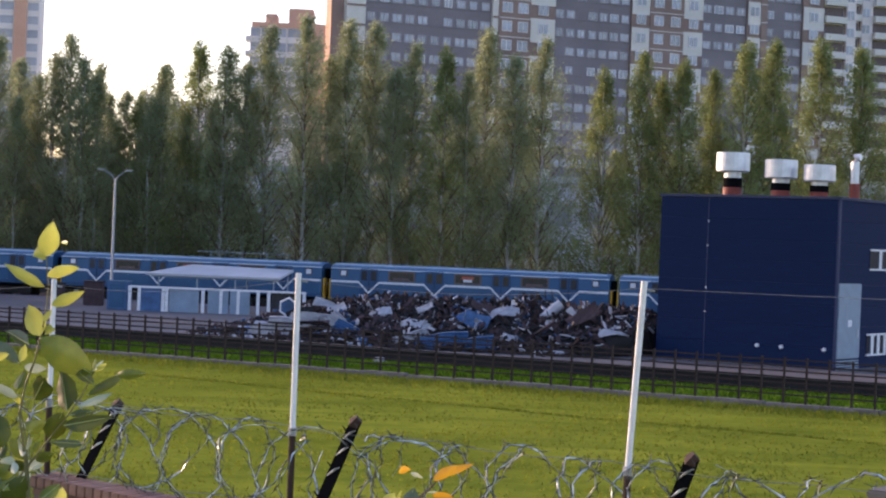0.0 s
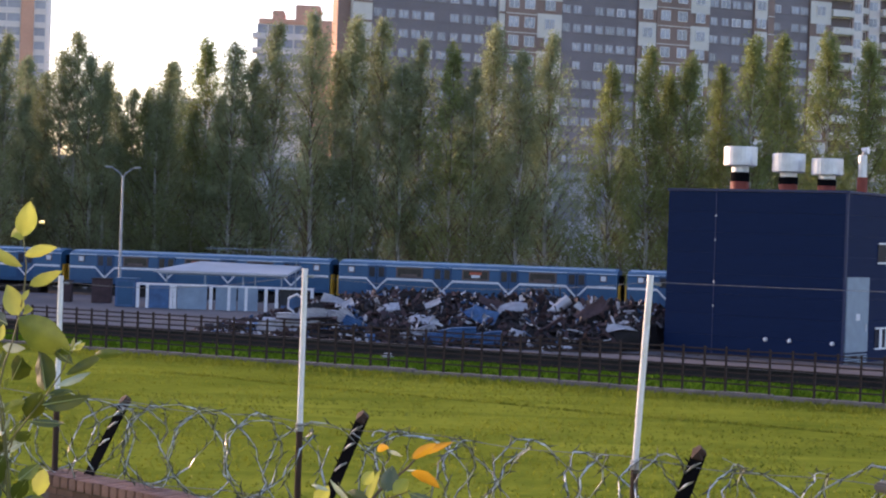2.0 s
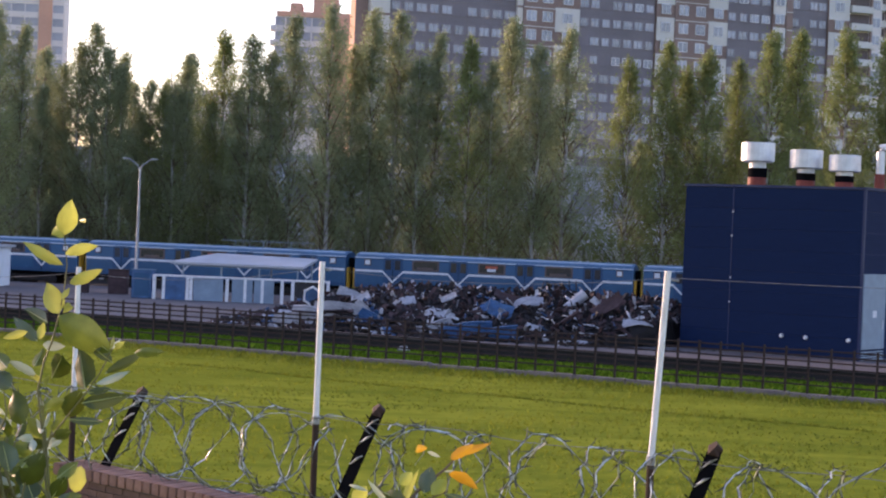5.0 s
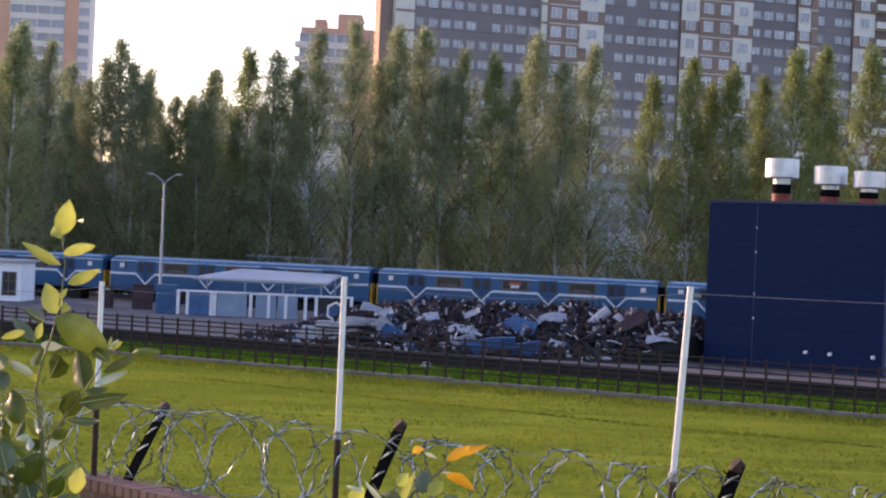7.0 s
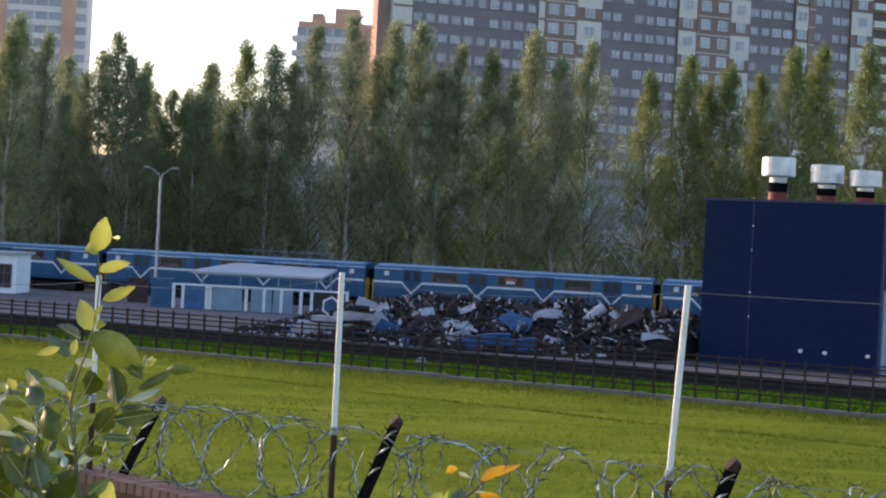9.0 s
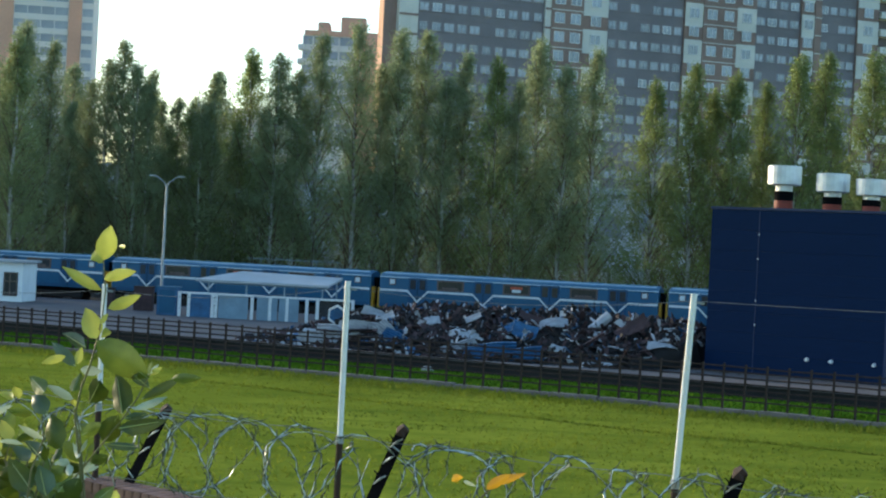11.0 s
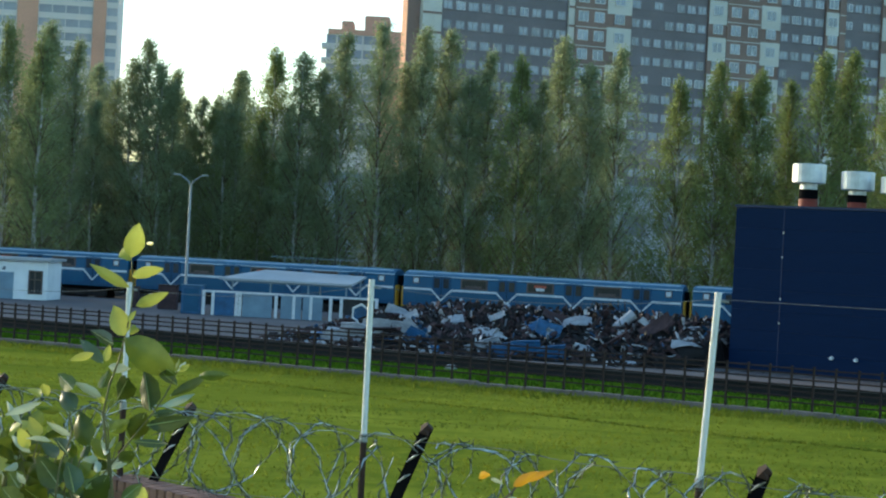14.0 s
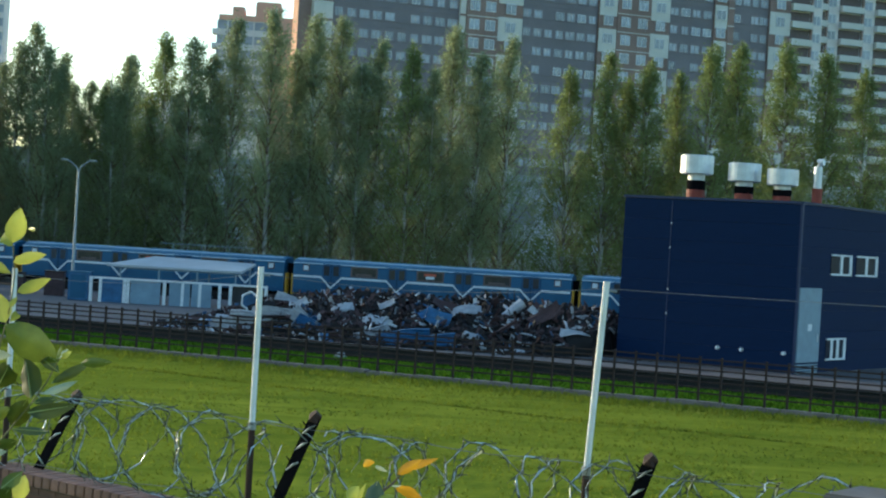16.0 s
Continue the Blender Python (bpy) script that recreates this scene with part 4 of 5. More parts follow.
for material, count in ((M_SCRAPD, 1900), (M_SCRAPB, 1300), (M_SCRAPW, 420), (M_BLUEPAINT, 130)):
    V, F = [], []
    for i in range(count):
        x, y = srng.uniform(-11.6, 12.0), srng.uniform(-9.2, 2.0)
        if heap_height(x, y) == 0.0:
            continue
        c = np.array((x, y, max(0.05, heap_height(x, y) * srng.uniform(0.85, 1.06))))
        u = grng.normal(0, 1, 3)
        u /= np.linalg.norm(u)
        w = np.cross(u, grng.normal(0, 1, 3))
        w /= np.linalg.norm(w) + 1e-6
        q = np.cross(u, w) * 0.02
        a, e = srng.uniform(0.1, 0.42), srng.uniform(0.03, 0.13)
        b = len(V)
        for o in (-q, q):
            V += [tuple(c + o - u * a - w * e), tuple(c + o + u * a - w * e * 0.6), tuple(c + o + u * a * 0.8 + w * e), tuple(c + o - u * a * 0.9 + w * e)]
        F += [(b, b + 1, b + 2, b + 3), (b + 7, b + 6, b + 5, b + 4)] + [(b + k, b + 4 + k, b + 4 + (k + 1) % 4, b + (k + 1) % 4) for k in range(4)]
    me = bpy.data.meshes.new("small_scrap")
    me.from_pydata(V, [], F)
    me.materials.append(material)
    ob = new("small_scrap", me)
    ob.parent = heap
    tagged(ob, kind="stuff")

# ---- near wall with razor wire ----
WD = Vector((0.806, -0.592, 0.0))
WN = Vector((0.592, 0.806, 0.0))
W0 = Vector((-3.75, 20.37, 0.0))
WTOP = 2.6
wall = tagged(new("brick_wall"), "red-brown brick boundary wall with a brick coping", "wall")
wall.matrix_world = heading(W0.x, W0.y, 0, WD.x, WD.y) @ Matrix.Translation((0, 0, WTOP)) @ pose(0, 0, 0, 0, 2.2, 0) @ Matrix.Translation((0, 0, -WTOP))
part("wall_core", B(0.03, 11.0, -0.17, 0.17, -0.2, WTOP - 0.13), M_MORTAR, wall)
part("coping_bed", B(-0.0, 11.0, -0.2, 0.2, WTOP - 0.13, WTOP - 0.012), M_MORTAR, wall)
part("far_wall_core", B(-9.0, -1.3, -0.17, 0.17, -0.2, WTOP - 0.13), M_MORTAR, wall)
part("far_coping", B(-9.0, -1.26, -0.22, 0.22, WTOP - 0.13, WTOP - 0.02, bevel=0.02), M_WBRICK, wall)
cop = mesh_of("coping_brick", B(0.004, 0.116, -0.225, 0.225, WTOP - 0.12, WTOP, bevel=0.008), M_WBRICK)
for i in range(88):
    share("coping_brick", cop, wall, pose(-0.01 + 0.123 * i, 0, 0.006 * noise.noise(Vector((i * 3.1, 0, 0))), 0, 0, 0))
# face courses in the darker brick, painted as if shaded below the coping
brk = mesh_of("brick", B(0.004, 0.246, -0.19, 0.19, 0.004, 0.069), M_WBRICK_SHADED)
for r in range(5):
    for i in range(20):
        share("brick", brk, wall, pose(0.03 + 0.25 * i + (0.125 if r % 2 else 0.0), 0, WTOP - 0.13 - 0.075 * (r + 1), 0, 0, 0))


pier = tagged(new("wall_pier"), "weathered brick pier with a pale slab cap", "pier")
pier.matrix_world = heading(*(W0 + WD * 9.95), WD.x, WD.y)
part("shaft", B(-0.34, 0.34, -0.3, 0.3, -0.2, 3.42), M_WBRICK, pier)
part("cap_slab", B(-0.42, 0.42, -0.38, 0.38, 3.42, 3.5, bevel=0.02), M_KERB, pier, "pale concrete cap slab")


def along(d, z, out=0.0):
    return W0 + WD * d + WN * out + Vector((0, 0, z))


def wall_pole(d, top, lean, low=WTOP - 0.8):
    p = thing("fence_pole", Matrix.Translation(along(d, 0) + Vector((0.022, 0, 0))), "thin white pole on a rusty stub above the wall", "pole", "white poles on the wall")
    z1 = 3.39
    part("stub", T([(0, 0, low), (lean * 0.1, 0, z1)], 0.034, 10), M_STUB, p, "rusty brown steel stub")
    part("pole", T([(lean * 0.1, 0, z1 - 0.05), (lean, 0, top)], 0.029, 12), M_WHITE, p)
    part("collar", T([(lean * 0.1, 0, z1 - 0.06), (lean * 0.1, 0, z1 + 0.02)], 0.04, 12), M_STEEL, p)
    part("wire_clip", T([(lean, -0.0, top - 0.07), (lean + 0.09, -0.02, top - 0.08)], 0.012, 6), M_STEEL, p)
    return along(d, top - 0.06) + Vector((lean + 0.022, 0, 0))


tops = [wall_pole(0.0, 4.72, 0.0), wall_pole(3.42, 4.93, 0.0), wall_pole(7.17, 5.02, 0.09)]
ends = [along(-3.6, 4.6)] + tops + [along(11.0, 5.0)]
wall_pole(-3.6, 4.66, 0.0)
wall_pole(11.0, 5.06, 0.0)
for a, b in zip(ends, ends[1:]):
    bm = T([a.lerp(b, k / 10) - Vector((0, 0, 0.1 * (1 - (2 * k / 10 - 1) ** 2) * (0.1 if a is tops[2] else 1))) for k in range(11)], 0.0026, 5)
    tagged(part("wire", bm, M_WIRE, None), "thin steel wire strung between the white poles", "wire", "wires between the poles")


def bracket(d, top):
    b = thing("wire_bracket", Matrix.Translation(along(d, 0)), "black angle-iron bracket leaning out over the wall", "bracket", "razor wire brackets")
    p0, p1 = Vector((0, 0, WTOP - 0.3)), WN * 0.5 + WD * 0.2 + Vector((0, 0, top))
    ax = (p1 - p0).normalized()
    side = WD
    nn = ax.cross(side)
    bm = bmesh.new()
    for u, v, wide in ((side, nn, 0.14), (nn, side, 0.1)):
        vs = []
        for p in (p0, p1):
            for k, w in ((0.0, 0), (wide, 0), (wide, 0.014), (0.0, 0.014)):
                nick = ax * (0.05 * math.sin(k * 60 + w * 90 + d)) if p is p1 else Vector()
                vs.append(bm.verts.new(p + u * k + v * w - side * 0.07 + nick))
        for q in ((0, 1, 5, 4), (1, 2, 6, 5), (2, 3, 7, 6), (3, 0, 4, 7), (0, 3, 2, 1), (4, 5, 6, 7)):
            bm.faces.new([vs[i] for i in q])
    part("angle_iron", bm, M_BLACK, b)
    part("torn_tip", T([p1 - ax * 0.05, p1 + ax * 0.01, p1 + ax * 0.05 + side * 0.03], [0.062, 0.07, 0.055], 4), M_STUB, b, "rusty torn tip")
    for k in (0.35, 0.6, 0.9):
        p = p0.lerp(p1, k)
        part("hook", T([p, p - side * 0.09 + Vector((0, 0, 0.08))], [0.014, 0.005], 6), M_BLACK, b)
    for k in (0.55, 0.72, 0.86):
        p = p0.lerp(p1, k) - nn * 0.012
        part("tape_scrap", T([p - side * 0.05, p + side * 0.01 + ax * 0.07, p + side * 0.06 + ax * 0.1], [0.006, 0.013, 0.004], 5), M_RAZOR, b, "twist of razor tape")


for d, top in ((-2.8, 3.42), (0.36, 3.36), (3.63, 3.46), (7.36, 3.46)):
    bracket(d, top)


def razor_coil(d0, d1, seed):
    rr = random.Random(seed)
    c = thing("razor_wire", Matrix.Identity(4), "tangled coil of galvanised razor wire on the wall", "razor wire", "razor wire coils")
    barbs = bmesh.new()
    for turn, phase, pitch in ((1, 0.0, 0.74), (-1, 1.3, 0.66)):
        pts = []
        n = int((d1 - d0) / pitch * 22)
        for i in range(n + 1):
            t = i / 22
            a = turn * 2 * math.pi * t + phase
            w = noise.noise(Vector((t * 0.8, seed, phase)))
            r = 0.37 + 0.13 * w + 0.07 * noise.noise(Vector((t * 5.0, seed, phase + 2)))
            d = d0 + t * pitch + 0.22 * math.sin(a * turn + 0.6 + 3.0 * w) + 0.2 * w + 0.03 * math.sin(7 * a + w)
            zc = 2.95 + 0.01 * d + 0.06 * noise.noise(Vector((d * 0.9, seed, 7)))
            pts.append(along(d, zc + r * math.sin(a) * 1.15, 0.12 + r * math.cos(a)))
        ribbon = bmesh.new()
        prev = None
        for i, p in enumerate(pts):
            ax = (pts[min(i + 1, len(pts) - 1)] - pts[max(i - 1, 0)]).normalized()
            tw = 7.0 * noise.noise(Vector((i * 0.16, seed * 3.7, phase)))
            o = ax.cross(WD).normalized()
            o = (o * math.cos(tw) + ax.cross(o) * math.sin(tw)) * (0.0082 + 0.006 * noise.noise(Vector((i * 0.33, seed, 3.0))))
            k = ax.cross(o).normalized() * 0.0025
            ring = [ribbon.verts.new(q) for q in (p - o - k, p + o - k, p + o + k, p - o + k)]
            if prev:
                for e in range(4):
                    ribbon.faces.new((prev[e], prev[(e + 1) % 4], ring[(e + 1) % 4], ring[e]))
            prev = ring
        part("coil", ribbon, M_RAZOR, c)
        for i in range(2, len(pts) - 2):
            p, ax = pts[i], (pts[i + 1] - pts[i - 1]).normalized()
            for s in (-1, 1):
                o = Vector((rr.uniform(-1, 1), rr.uniform(-1, 1), rr.uniform(-1, 1))).cross(ax).normalized()
                q = [p - ax * 0.02, p + o * 0.024 + ax * 0.035 * s, p + o * 0.066 + ax * 0.095 * s, p + ax * 0.028]
                vs = [barbs.verts.new(x) for x in q]
                vs2 = [barbs.verts.new(x + ax.cross(o) * 0.004) for x in q]
                barbs.faces.new(vs)
                barbs.faces.new(vs2[::-1])
                for k in range(4):
                    barbs.faces.new((vs[k], vs2[k], vs2[(k + 1) % 4], vs[(k + 1) % 4]))
    tagged(part("barbed_edge", barbs, M_BARB, c), kind="stuff")


for i, (a, b) in enumerate(((-5.6, -2.4), (-2.4, 1.0), (1.0, 4.2), (4.2, 7.75), (7.75, 11.0))):
    razor_coil(a, b, i)
for z, o in ((3.36, 0.45), (2.62, 0.05)):
    bm = T([along(d, z + 0.02 * math.sin(d * 3), o) for d in np.linspace(-5.6, 11, 60)], 0.004, 5)
    tagged(part("strand_wire", bm, M_WIRE, None), "straight strand of wire along the wall", "wire", "strands along the wall")


# ---- shrub close to the camera ----
def leaf(bm, base, tip, width, curl, side):
    """A pointed oval blade with a folded midrib."""
    base, tip = Vector(base), Vector(tip)
    ax = tip - base
    l = ax.length
    ax.normalize()
    s = (side - ax * side.dot(ax)).normalized()
    up = ax.cross(s)
    rows, n = [], 8
    for i in range(n + 1):
        t = i / n
        w = width * 0.5 * (math.sin(math.pi * t ** 0.85) ** 0.8 if 0 < t < 1 else 0.03)
        c = base + ax * l * t + up * curl * l * (4 * t * (1 - t)) * 0.25 - up * curl * l * t * t * 0.2
        ruffle = 0.06 * width * math.sin(t * 17)
        rows.append([bm.verts.new(c - s * w + up * (w * 0.35 + ruffle)), bm.verts.new(c - s * w * 0.5 + up * w * 0.14), bm.verts.new(c),
                     bm.verts.new(c + s * w * 0.5 + up * w * 0.14), bm.verts.new(c + s * w + up * (w * 0.35 - ruffle))])
    for r0, r1 in zip(rows, rows[1:]):
        for k in range(4):
            f = bm.faces.new((r0[k], r0[k + 1], r1[k + 1], r1[k]))
            f.smooth = True
    return bm


M_SHRUB_B = mat("blue_green_leaf", (0.07, 0.11, 0.045), 0.4, scale=25, vary=0.3, fine=160, other=(0.12, 0.17, 0.1), per_piece=0.3, translucent=0.25)
LEAFMAT = {"d": M_SHRUB_D, "y": M_SHRUB_Y, "g": M_SHRUB, "p": M_SHRUB_P, "o": M_ORANGE, "b": M_SHRUB_B}
SHRUB_Y = 1.0
shrub = thing("shrub", pose(-0.2, SHRUB_Y, 3.72), "leafy shrub with oval green leaves and yellow young tips", "shrub")
sprig = thing("turning_sprig", pose(0.0, SHRUB_Y, 3.72), "sprig with orange and yellow turning leaves", "shrub")
lr = random.Random(9)


def at(x, z, y, owner):
    """Centimetres beside the lens line and above five metres, in the shrub's own space."""
    return Vector((x / 100, y, 5 + z / 100)) - owner.location


def shoot(owner, stems, leaves):
    """A shoot with its leaves: base, tip, width in centimetres, and colour."""
    for line in stems:
        full = [(line[0][0] * 0.4 - 12, -126)] + list(line) if owner is shrub else [(1.0, -126)] + list(line)
        n = len(full)
        part("stem", T([at(x, z, SHRUB_Y, owner) for x, z in full], [0.0008 * (1 - 0.7 * i / n) for i in range(n)], 8), M_STEM if lr.random() < 0.6 else M_BARK, owner)
    for x0, z0, x1, z1, w, c in leaves:
        y0, y1 = SHRUB_Y + lr.uniform(-0.008, 0.008), SHRUB_Y + lr.uniform(-0.014, 0.014)
        side = Vector((z1 - z0, 0, x0 - x1)).normalized() + Vector((0, 0.5 * lr.uniform(-1, 1), 0))
        part("leaf", leaf(bmesh.new(), at(x0, z0, y0, owner), at(x1, z1, y1, owner), w * 1.12 / 100, lr.uniform(-0.5, 0.5), side), LEAFMAT[c], owner)
        if c in "gdb":
            part("midrib", T([at(x0, z0, y0, owner), at((x0 + x1) / 2, (z0 + z1) / 2, (y0 + y1) / 2, owner), at(x1, z1, y1, owner)], [0.0004, 0.0003, 0.0001], 5), M_RIB, owner)


shoot(shrub, (((-19.1, 10.2), (-19.9, 18.2), (-20.3, 20.7), (-20.0, 22.3), (-19.6, 23.5), (-19.3, 24.9), (-19.1, 26.1), (-19.0, 27.5), (-19.2, 29.1)),), (
        (-19.2, 29.1, -18.7, 30.9, 1.0, "y"), (-19.3, 29.3, -20.1, 29.1, 0.7, "y"), (-18.5, 29.9, -17.8, 29.9, 0.2, "y"),
        (-19.2, 27.5, -21.6, 28.6, 0.6, "y"), (-19.0, 28.1, -17.4, 28.6, 0.6, "y"), (-18.9, 26.5, -17.1, 27.3, 0.6, "y"),
        (-19.3, 24.9, -20.1, 26.5, 1.0, "y"), (-19.1, 25.7, -18.7, 26.3, 0.3, "y"), (-19.2, 24.9, -18.5, 25.5, 0.4, "y"),
        (-19.2, 24.8, -16.4, 22.9, 1.6, "g"), (-19.9, 24.4, -21.4, 25.0, 0.7, "b"), (-20.3, 23.4, -21.8, 24.6, 0.6, "b"),
        (-20.8, 23.9, -22.0, 23.5, 0.4, "y"), (-20.2, 23.5, -20.1, 24.4, 0.4, "y"), (-20.1, 23.2, -19.0, 23.1, 0.5, "p"),
        ))
shoot(shrub, (((-21.5, 11.7), (-20.6, 16.7), (-18.8, 19.2), (-17.7, 20.7), (-17.0, 21.8), (-16.4, 23.1)),), (
        (-17.8, 20.9, -18.4, 23.0, 1.2, "d"), (-19.6, 21.4, -18.8, 22.8, 1.1, "d"), (-16.5, 22.3, -17.2, 23.2, 0.6, "b"),
        (-16.4, 23.1, -16.4, 23.8, 0.2, "y"), (-16.4, 23.1, -15.8, 23.5, 0.3, "y"), (-16.5, 23.1, -16.1, 23.6, 0.2, "p"),
        (-16.7, 21.8, -14.9, 22.9, 0.5, "d"), (-15.3, 22.9, -13.6, 23.1, 0.5, "g"), (-17.2, 21.2, -15.3, 22.0, 0.4, "p"),
        (-17.8, 20.2, -15.5, 20.6, 0.8, "d"), (-18.8, 19.3, -18.0, 20.8, 1.1, "d"), (-18.7, 19.2, -16.6, 19.2, 0.4, "b"),
        (-17.6, 20.7, -16.3, 21.0, 0.4, "b"), (-19.4, 18.2, -18.3, 18.7, 0.6, "g"),
        ))
shoot(shrub, (((-19.1, 10.2), (-19.5, 15.8), (-19.8, 18.3), (-20.0, 19.9), (-20.3, 21.0)),), (
        (-20.3, 21.0, -20.5, 21.6, 0.3, "y"), (-20.0, 21.0, -19.5, 21.6, 0.3, "y"), (-19.8, 19.7, -18.8, 20.3, 0.7, "g"),
        (-20.9, 18.9, -21.7, 20.7, 1.2, "d"), (-20.4, 21.5, -22.1, 22.2, 0.5, "p"), (-20.5, 18.1, -21.4, 18.0, 0.4, "p"),
        (-19.9, 18.5, -20.4, 19.1, 0.3, "p"), (-20.5, 18.1, -20.2, 17.6, 0.4, "p"), (-20.9, 16.6, -20.4, 17.4, 0.5, "g"),
        (-19.8, 18.8, -19.3, 19.6, 0.2, "p"), (-19.6, 17.7, -18.8, 18.1, 0.2, "p"), (-19.7, 17.4, -20.5, 16.9, 0.5, "p"),
        (-20.1, 19.8, -20.6, 20.4, 0.2, "p"), (-20.5, 22.0, -20.3, 22.9, 0.7, "g"),
        ))
shoot(shrub, (((-23.1, 10.0), (-22.5, 17.6), (-21.9, 19.4), (-22.1, 20.6)),), (
        (-21.7, 20.8, -22.8, 21.7, 0.9, "b"), (-23.4, 21.4, -23.6, 22.1, 0.5, "y"), (-23.5, 21.5, -24.5, 21.7, 0.4, "y"),
        (-21.9, 21.9, -23.0, 22.6, 0.8, "g"), (-23.8, 21.0, -25.3, 20.4, 0.4, "p"), (-22.6, 20.6, -23.9, 20.8, 0.5, "g"),
        (-22.0, 19.3, -23.1, 20.1, 0.4, "p"), (-23.0, 19.0, -24.4, 19.1, 0.3, "p"), (-22.0, 18.4, -23.0, 19.1, 0.7, "b"),
        (-22.5, 16.6, -24.0, 18.0, 1.2, "d"), (-21.5, 16.4, -22.0, 18.0, 1.1, "b"), (-24.2, 16.7, -24.6, 17.3, 0.4, "p"),
        (-24.8, 16.3, -25.6, 17.1, 1.1, "g"),
        ))
shoot(shrub, (((-23.6, 10.0), (-24.7, 14.7), (-25.0, 16.3)),), (
        (-20.9, 15.6, -19.8, 17.4, 1.2, "d"), (-19.0, 16.1, -18.0, 17.0, 0.7, "g"), (-23.3, 15.5, -24.2, 16.7, 1.1, "d"),
        (-24.4, 15.4, -25.4, 16.5, 1.3, "g"), (-22.2, 15.0, -22.7, 16.3, 0.6, "y"), (-20.4, 14.8, -21.1, 16.0, 1.0, "b"),
        (-24.9, 17.6, -25.7, 17.2, 0.4, "p"), (-25.2, 15.4, -26.1, 15.8, 0.6, "p"), (-19.3, 15.0, -18.5, 16.2, 0.8, "d"),
        ))
# the inner leaves behind the shoots
for i in range(300):
    z = 19.3 - 9.5 * lr.random() ** 0.7
    x = -20.6 - lr.uniform(0.0, 7.0) - 0.28 * (19.3 - z) + (2.4 if z < 19.3 - 5 else 0.0)
    l, ang = lr.uniform(0.8, 2.1), lr.uniform(0.1, 3.0)
    y = SHRUB_Y + lr.uniform(0.02, 0.1)
    tip = at(x + l * math.cos(ang), z + l * math.sin(ang) * 0.8, y + lr.uniform(-0.012, 0.012), shrub)
    c = lr.choice("dddbgggggyyypp")
    part("leaf", leaf(bmesh.new(), at(x, z, y, shrub), tip, l * lr.uniform(0.4, 0.6) * (0.5 if c == "p" else 1.0) / 100, lr.uniform(-0.6, 0.6),
                      Vector((math.sin(ang), lr.uniform(-0.8, 0.8), -math.cos(ang)))), LEAFMAT[c], shrub)
    if i % 2 == 0:
        part("twig", T([at(x - 1.2 * math.cos(ang), z - 3.0, y, shrub), at(x - 0.3, z - 1.2, y, shrub), at(x, z, y, shrub)], [0.0009, 0.0007, 0.0004], 6), M_STEM, shrub)

shoot(sprig, (((-2.6, 11.3), (-2.1, 15.6), (-0.8, 16.3), (0.4, 16.7), (1.3, 17.1)),), (
        (1.3, 18.9, 2.6, 19.7, 0.5, "o"), (1.7, 19.1, 3.5, 19.6, 0.4, "o"), (0.1, 19.3, -0.6, 19.4, 0.4, "o"),
        (0.1, 19.2, 0.8, 18.8, 0.2, "p"), (1.0, 18.1, 1.7, 18.1, 0.1, "p"), (1.3, 18.1, 2.9, 17.3, 0.6, "o"),
        (-0.0, 17.0, 0.3, 18.4, 0.9, "b"), (0.4, 17.0, 1.2, 17.8, 0.7, "y"), (1.2, 17.0, 3.0, 16.5, 0.5, "b"),
        (0.2, 16.5, 0.9, 16.1, 0.4, "b"),
        ))
shoot(sprig, (((-3.5, 11.3), (-2.0, 15.7), (-1.9, 16.5), (-2.6, 17.4)),), (
        (-2.1, 16.9, -0.8, 16.4, 0.8, "d"), (-3.0, 17.0, -4.1, 17.2, 0.2, "p"), (-3.7, 16.1, -3.1, 17.2, 0.8, "y"),
        (-2.0, 16.4, -3.0, 17.5, 0.3, "p"), (-1.0, 16.5, -0.4, 18.0, 0.4, "y"), (-1.3, 17.4, -0.7, 18.1, 0.6, "y"),
        (-1.4, 16.3, -1.9, 16.4, 0.3, "p"), (-3.7, 15.6, -2.4, 16.4, 0.4, "d"), (-0.3, 16.2, 0.4, 15.8, 0.4, "b"),
        (1.1, 15.8, 1.9, 16.5, 0.2, "p"),
        ))
part("twig", T([at(x, z, SHRUB_Y, sprig) for x, z in ((-0.8, 16.4), (-0.4, 17.0), (1.1, 18.3), (1.6, 18.9))], [0.0011, 0.0009, 0.0007, 0.0004], 6), M_BARK, sprig)
for i in range(16):
    x, z = lr.uniform(-4.2, 2.4), 16.0 - lr.uniform(0.3, 3.2)
    ang, l = lr.uniform(0, 3.1), lr.uniform(0.9, 1.8)
    part("leaf", leaf(bmesh.new(), at(x, z, SHRUB_Y + 0.03, sprig), at(x + l * math.cos(ang), z + 0.7 * l * math.sin(ang), SHRUB_Y + 0.03 + lr.uniform(-0.02, 0.02), sprig), l * 0.45 / 100,
                      lr.uniform(-0.5, 0.5), Vector((lr.uniform(-1, 1), lr.uniform(-1, 1), lr.uniform(-1, 1)))), LEAFMAT[lr.choice("ddgbyyp")], sprig)

sprig.location = (0.006, SHRUB_Y, 3.711)

# ---- meadow blades, seen edge-on ----
V, F, GREEN = [], [], []
for i in range(26000):
    x = grng.uniform(-24, 26)
    y = fence_y(x) + (grng.normal(-1.3, 0.9) if i % 2 else grng.uniform(0.3, 9.2))
    h = grng.uniform(0.06, 0.2)
    z = 0.02
    a = grng.uniform(0, 3.14)
    dx, dy = 0.035 * math.cos(a), 0.035 * math.sin(a)
    b = len(V)
    V += [(x - dx, y - dy, z), (x + dx, y + dy, z), (x + grng.normal(0, 0.07), y + grng.normal(0, 0.07), z + h)]
    F.append((b, b + 1, b + 2))
    if i % 2 == 0:
        GREEN.append(len(F) - 1)
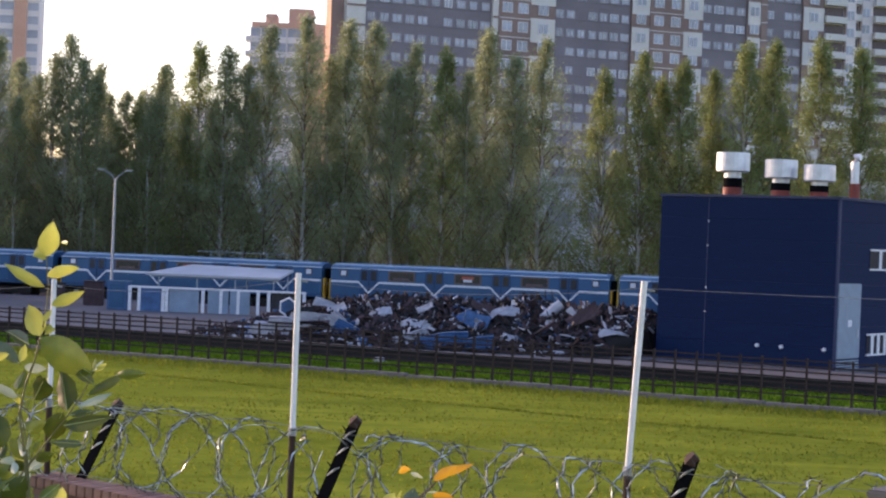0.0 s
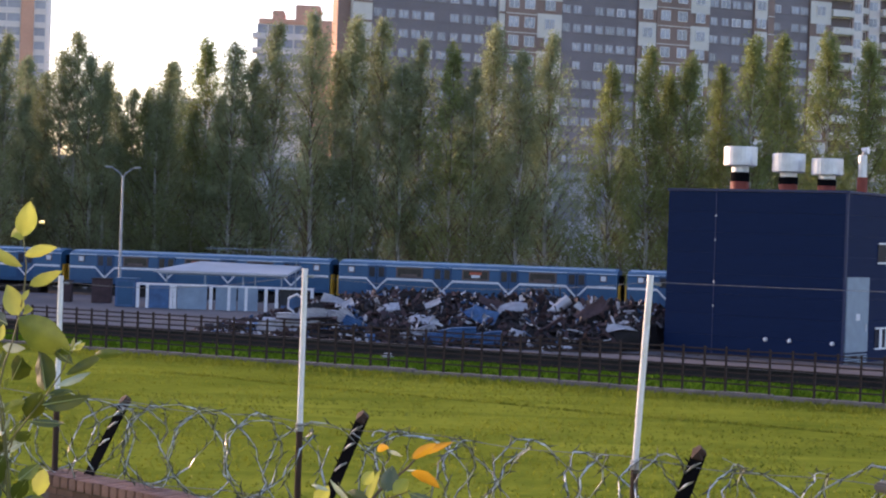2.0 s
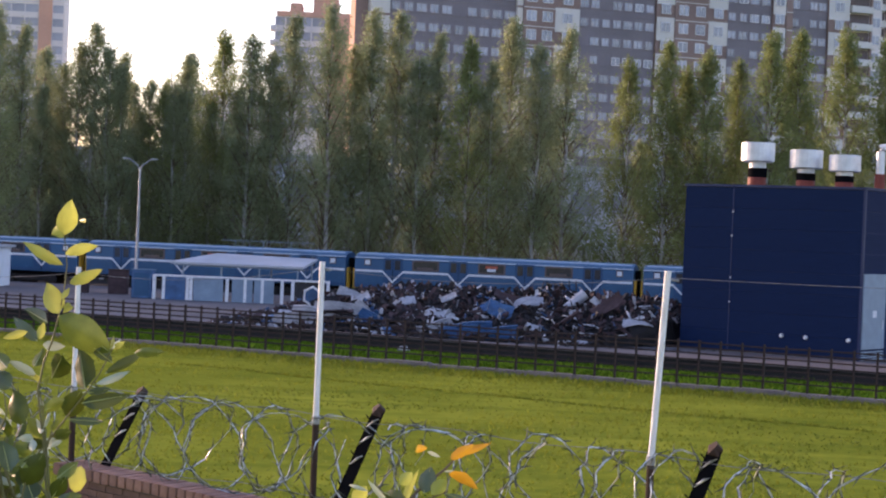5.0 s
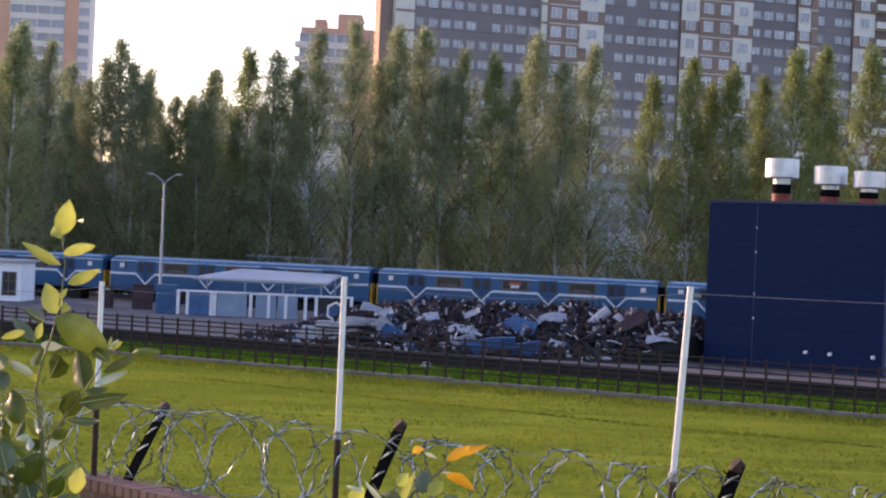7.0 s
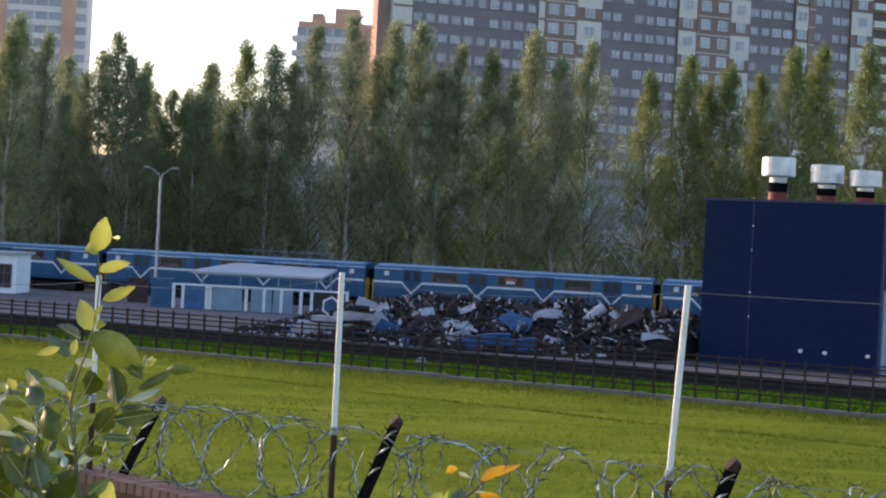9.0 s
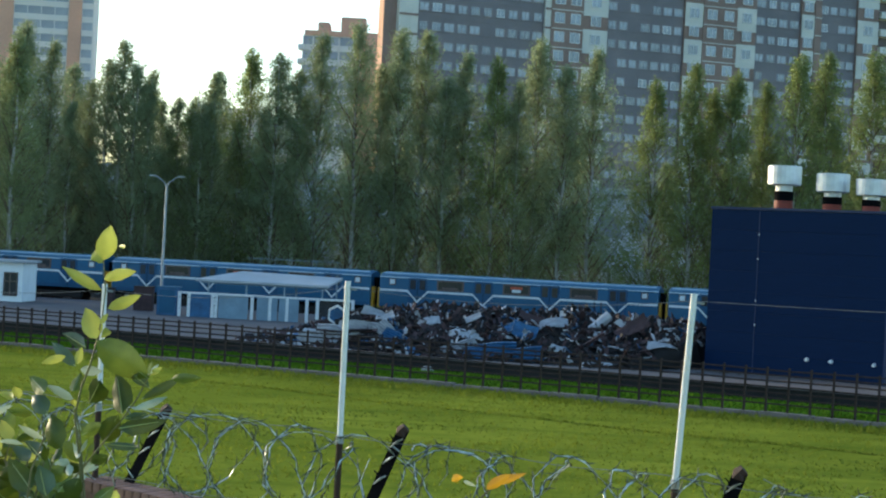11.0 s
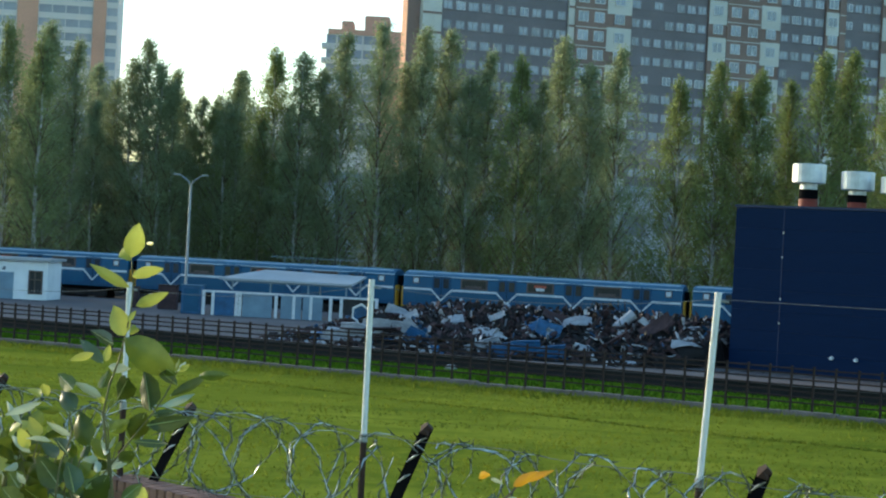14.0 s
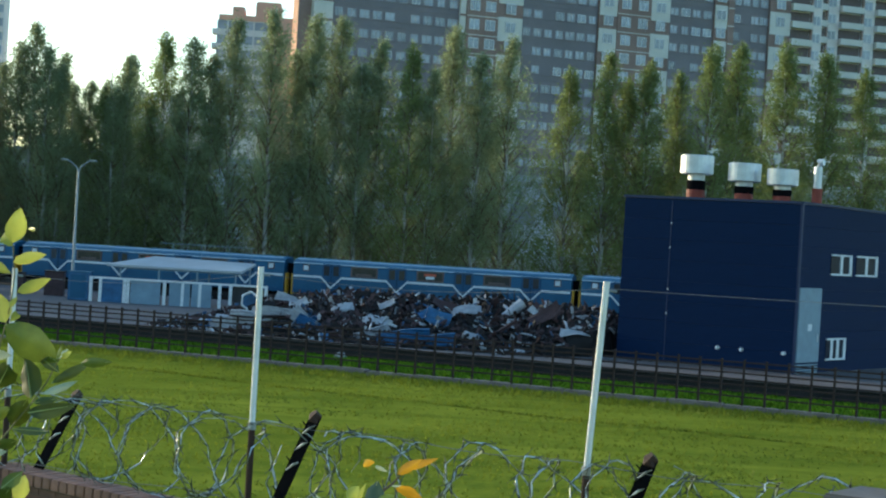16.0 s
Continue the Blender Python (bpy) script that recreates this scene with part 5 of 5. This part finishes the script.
# low clumps all over the meadow, thicker in drifts
for i in range(60000):
    y = 26 + 50 * grng.random() ** 0.8
    x = grng.uniform(-0.27, 0.29) * y
    if y > fence_y(x) - 0.4 or noise.noise(Vector((x * 0.22, y * 0.35, 8))) + 0.5 * noise.noise(Vector((x * 0.9, y * 1.3, 2))) < grng.uniform(-0.5, 0.35):
        continue
    z = ground_height(x, y) - 0.01
    a, h = grng.uniform(0, 3.14), grng.uniform(0.03, 0.1)
    dx, dy = 0.04 * math.cos(a), 0.04 * math.sin(a)
    b = len(V)
    V += [(x - dx, y - dy, z), (x + dx, y + dy, z), (x + grng.normal(0, 0.05), y + grng.normal(0, 0.05), z + h)]
    F.append((b, b + 1, b + 2))
# a shallow furrow across the meadow, with longer grass in it
for i in range(2600):
    x = grng.uniform(-9, 22)
    y = 61.95 + -0.6877 * (x - -0.50) + 0.25 * math.sin(x * 0.7) + grng.normal(0, 0.1)
    z = ground_height(x, y)
    a = grng.uniform(0, 3.14)
    dx, dy = 0.03 * math.cos(a), 0.03 * math.sin(a)
    b = len(V)
    V += [(x - dx, y - dy, z), (x + dx, y + dy, z), (x + grng.normal(0, 0.04), y + grng.normal(0, 0.04), z + grng.uniform(0.04, 0.12))]
    F.append((b, b + 1, b + 2))
me = bpy.data.meshes.new("verge_grass")
me.from_pydata(V, [], F)
me.materials.append(M_BLADE)
me.materials.append(M_VERGE)
for k in GREEN:
    me.polygons[k].material_index = 1
tagged(new("verge_grass", me), "taller green grass along the fence plinth", "grass", kind="stuff")


def crumpled(x, y, size, seed, material, label):
    """A crushed scrap of sheet lying on the verge."""
    t = thing("crumpled_sheet", pose(x, y, 0.03), label, "debris", "litter by the yard fence")
    bm = bmesh.new()
    bmesh.ops.create_icosphere(bm, subdivisions=3, radius=size)
    for v in bm.verts:
        k = 1 + 0.55 * noise.noise(v.co * (3.0 / size) + Vector((seed, 0, 0)))
        v.co = Vector((v.co.x * k * 1.2, v.co.y * k, max(-0.02, v.co.z * k * 0.7 + size * 0.35)))
    part("sheet", bm, material, t)


crumpled(7.00, 78.29, 0.34, 2, M_SCRAPW, "crumpled pale sheet lying on the verge")
crumpled(-0.61, 79.39, 0.2, 5, M_SCRAPW, "small crumpled pale scrap on the verge")
crumpled(-8.19, 85.23, 0.3, 8, M_SCRAPD, "crumpled dark scrap lying on the verge")
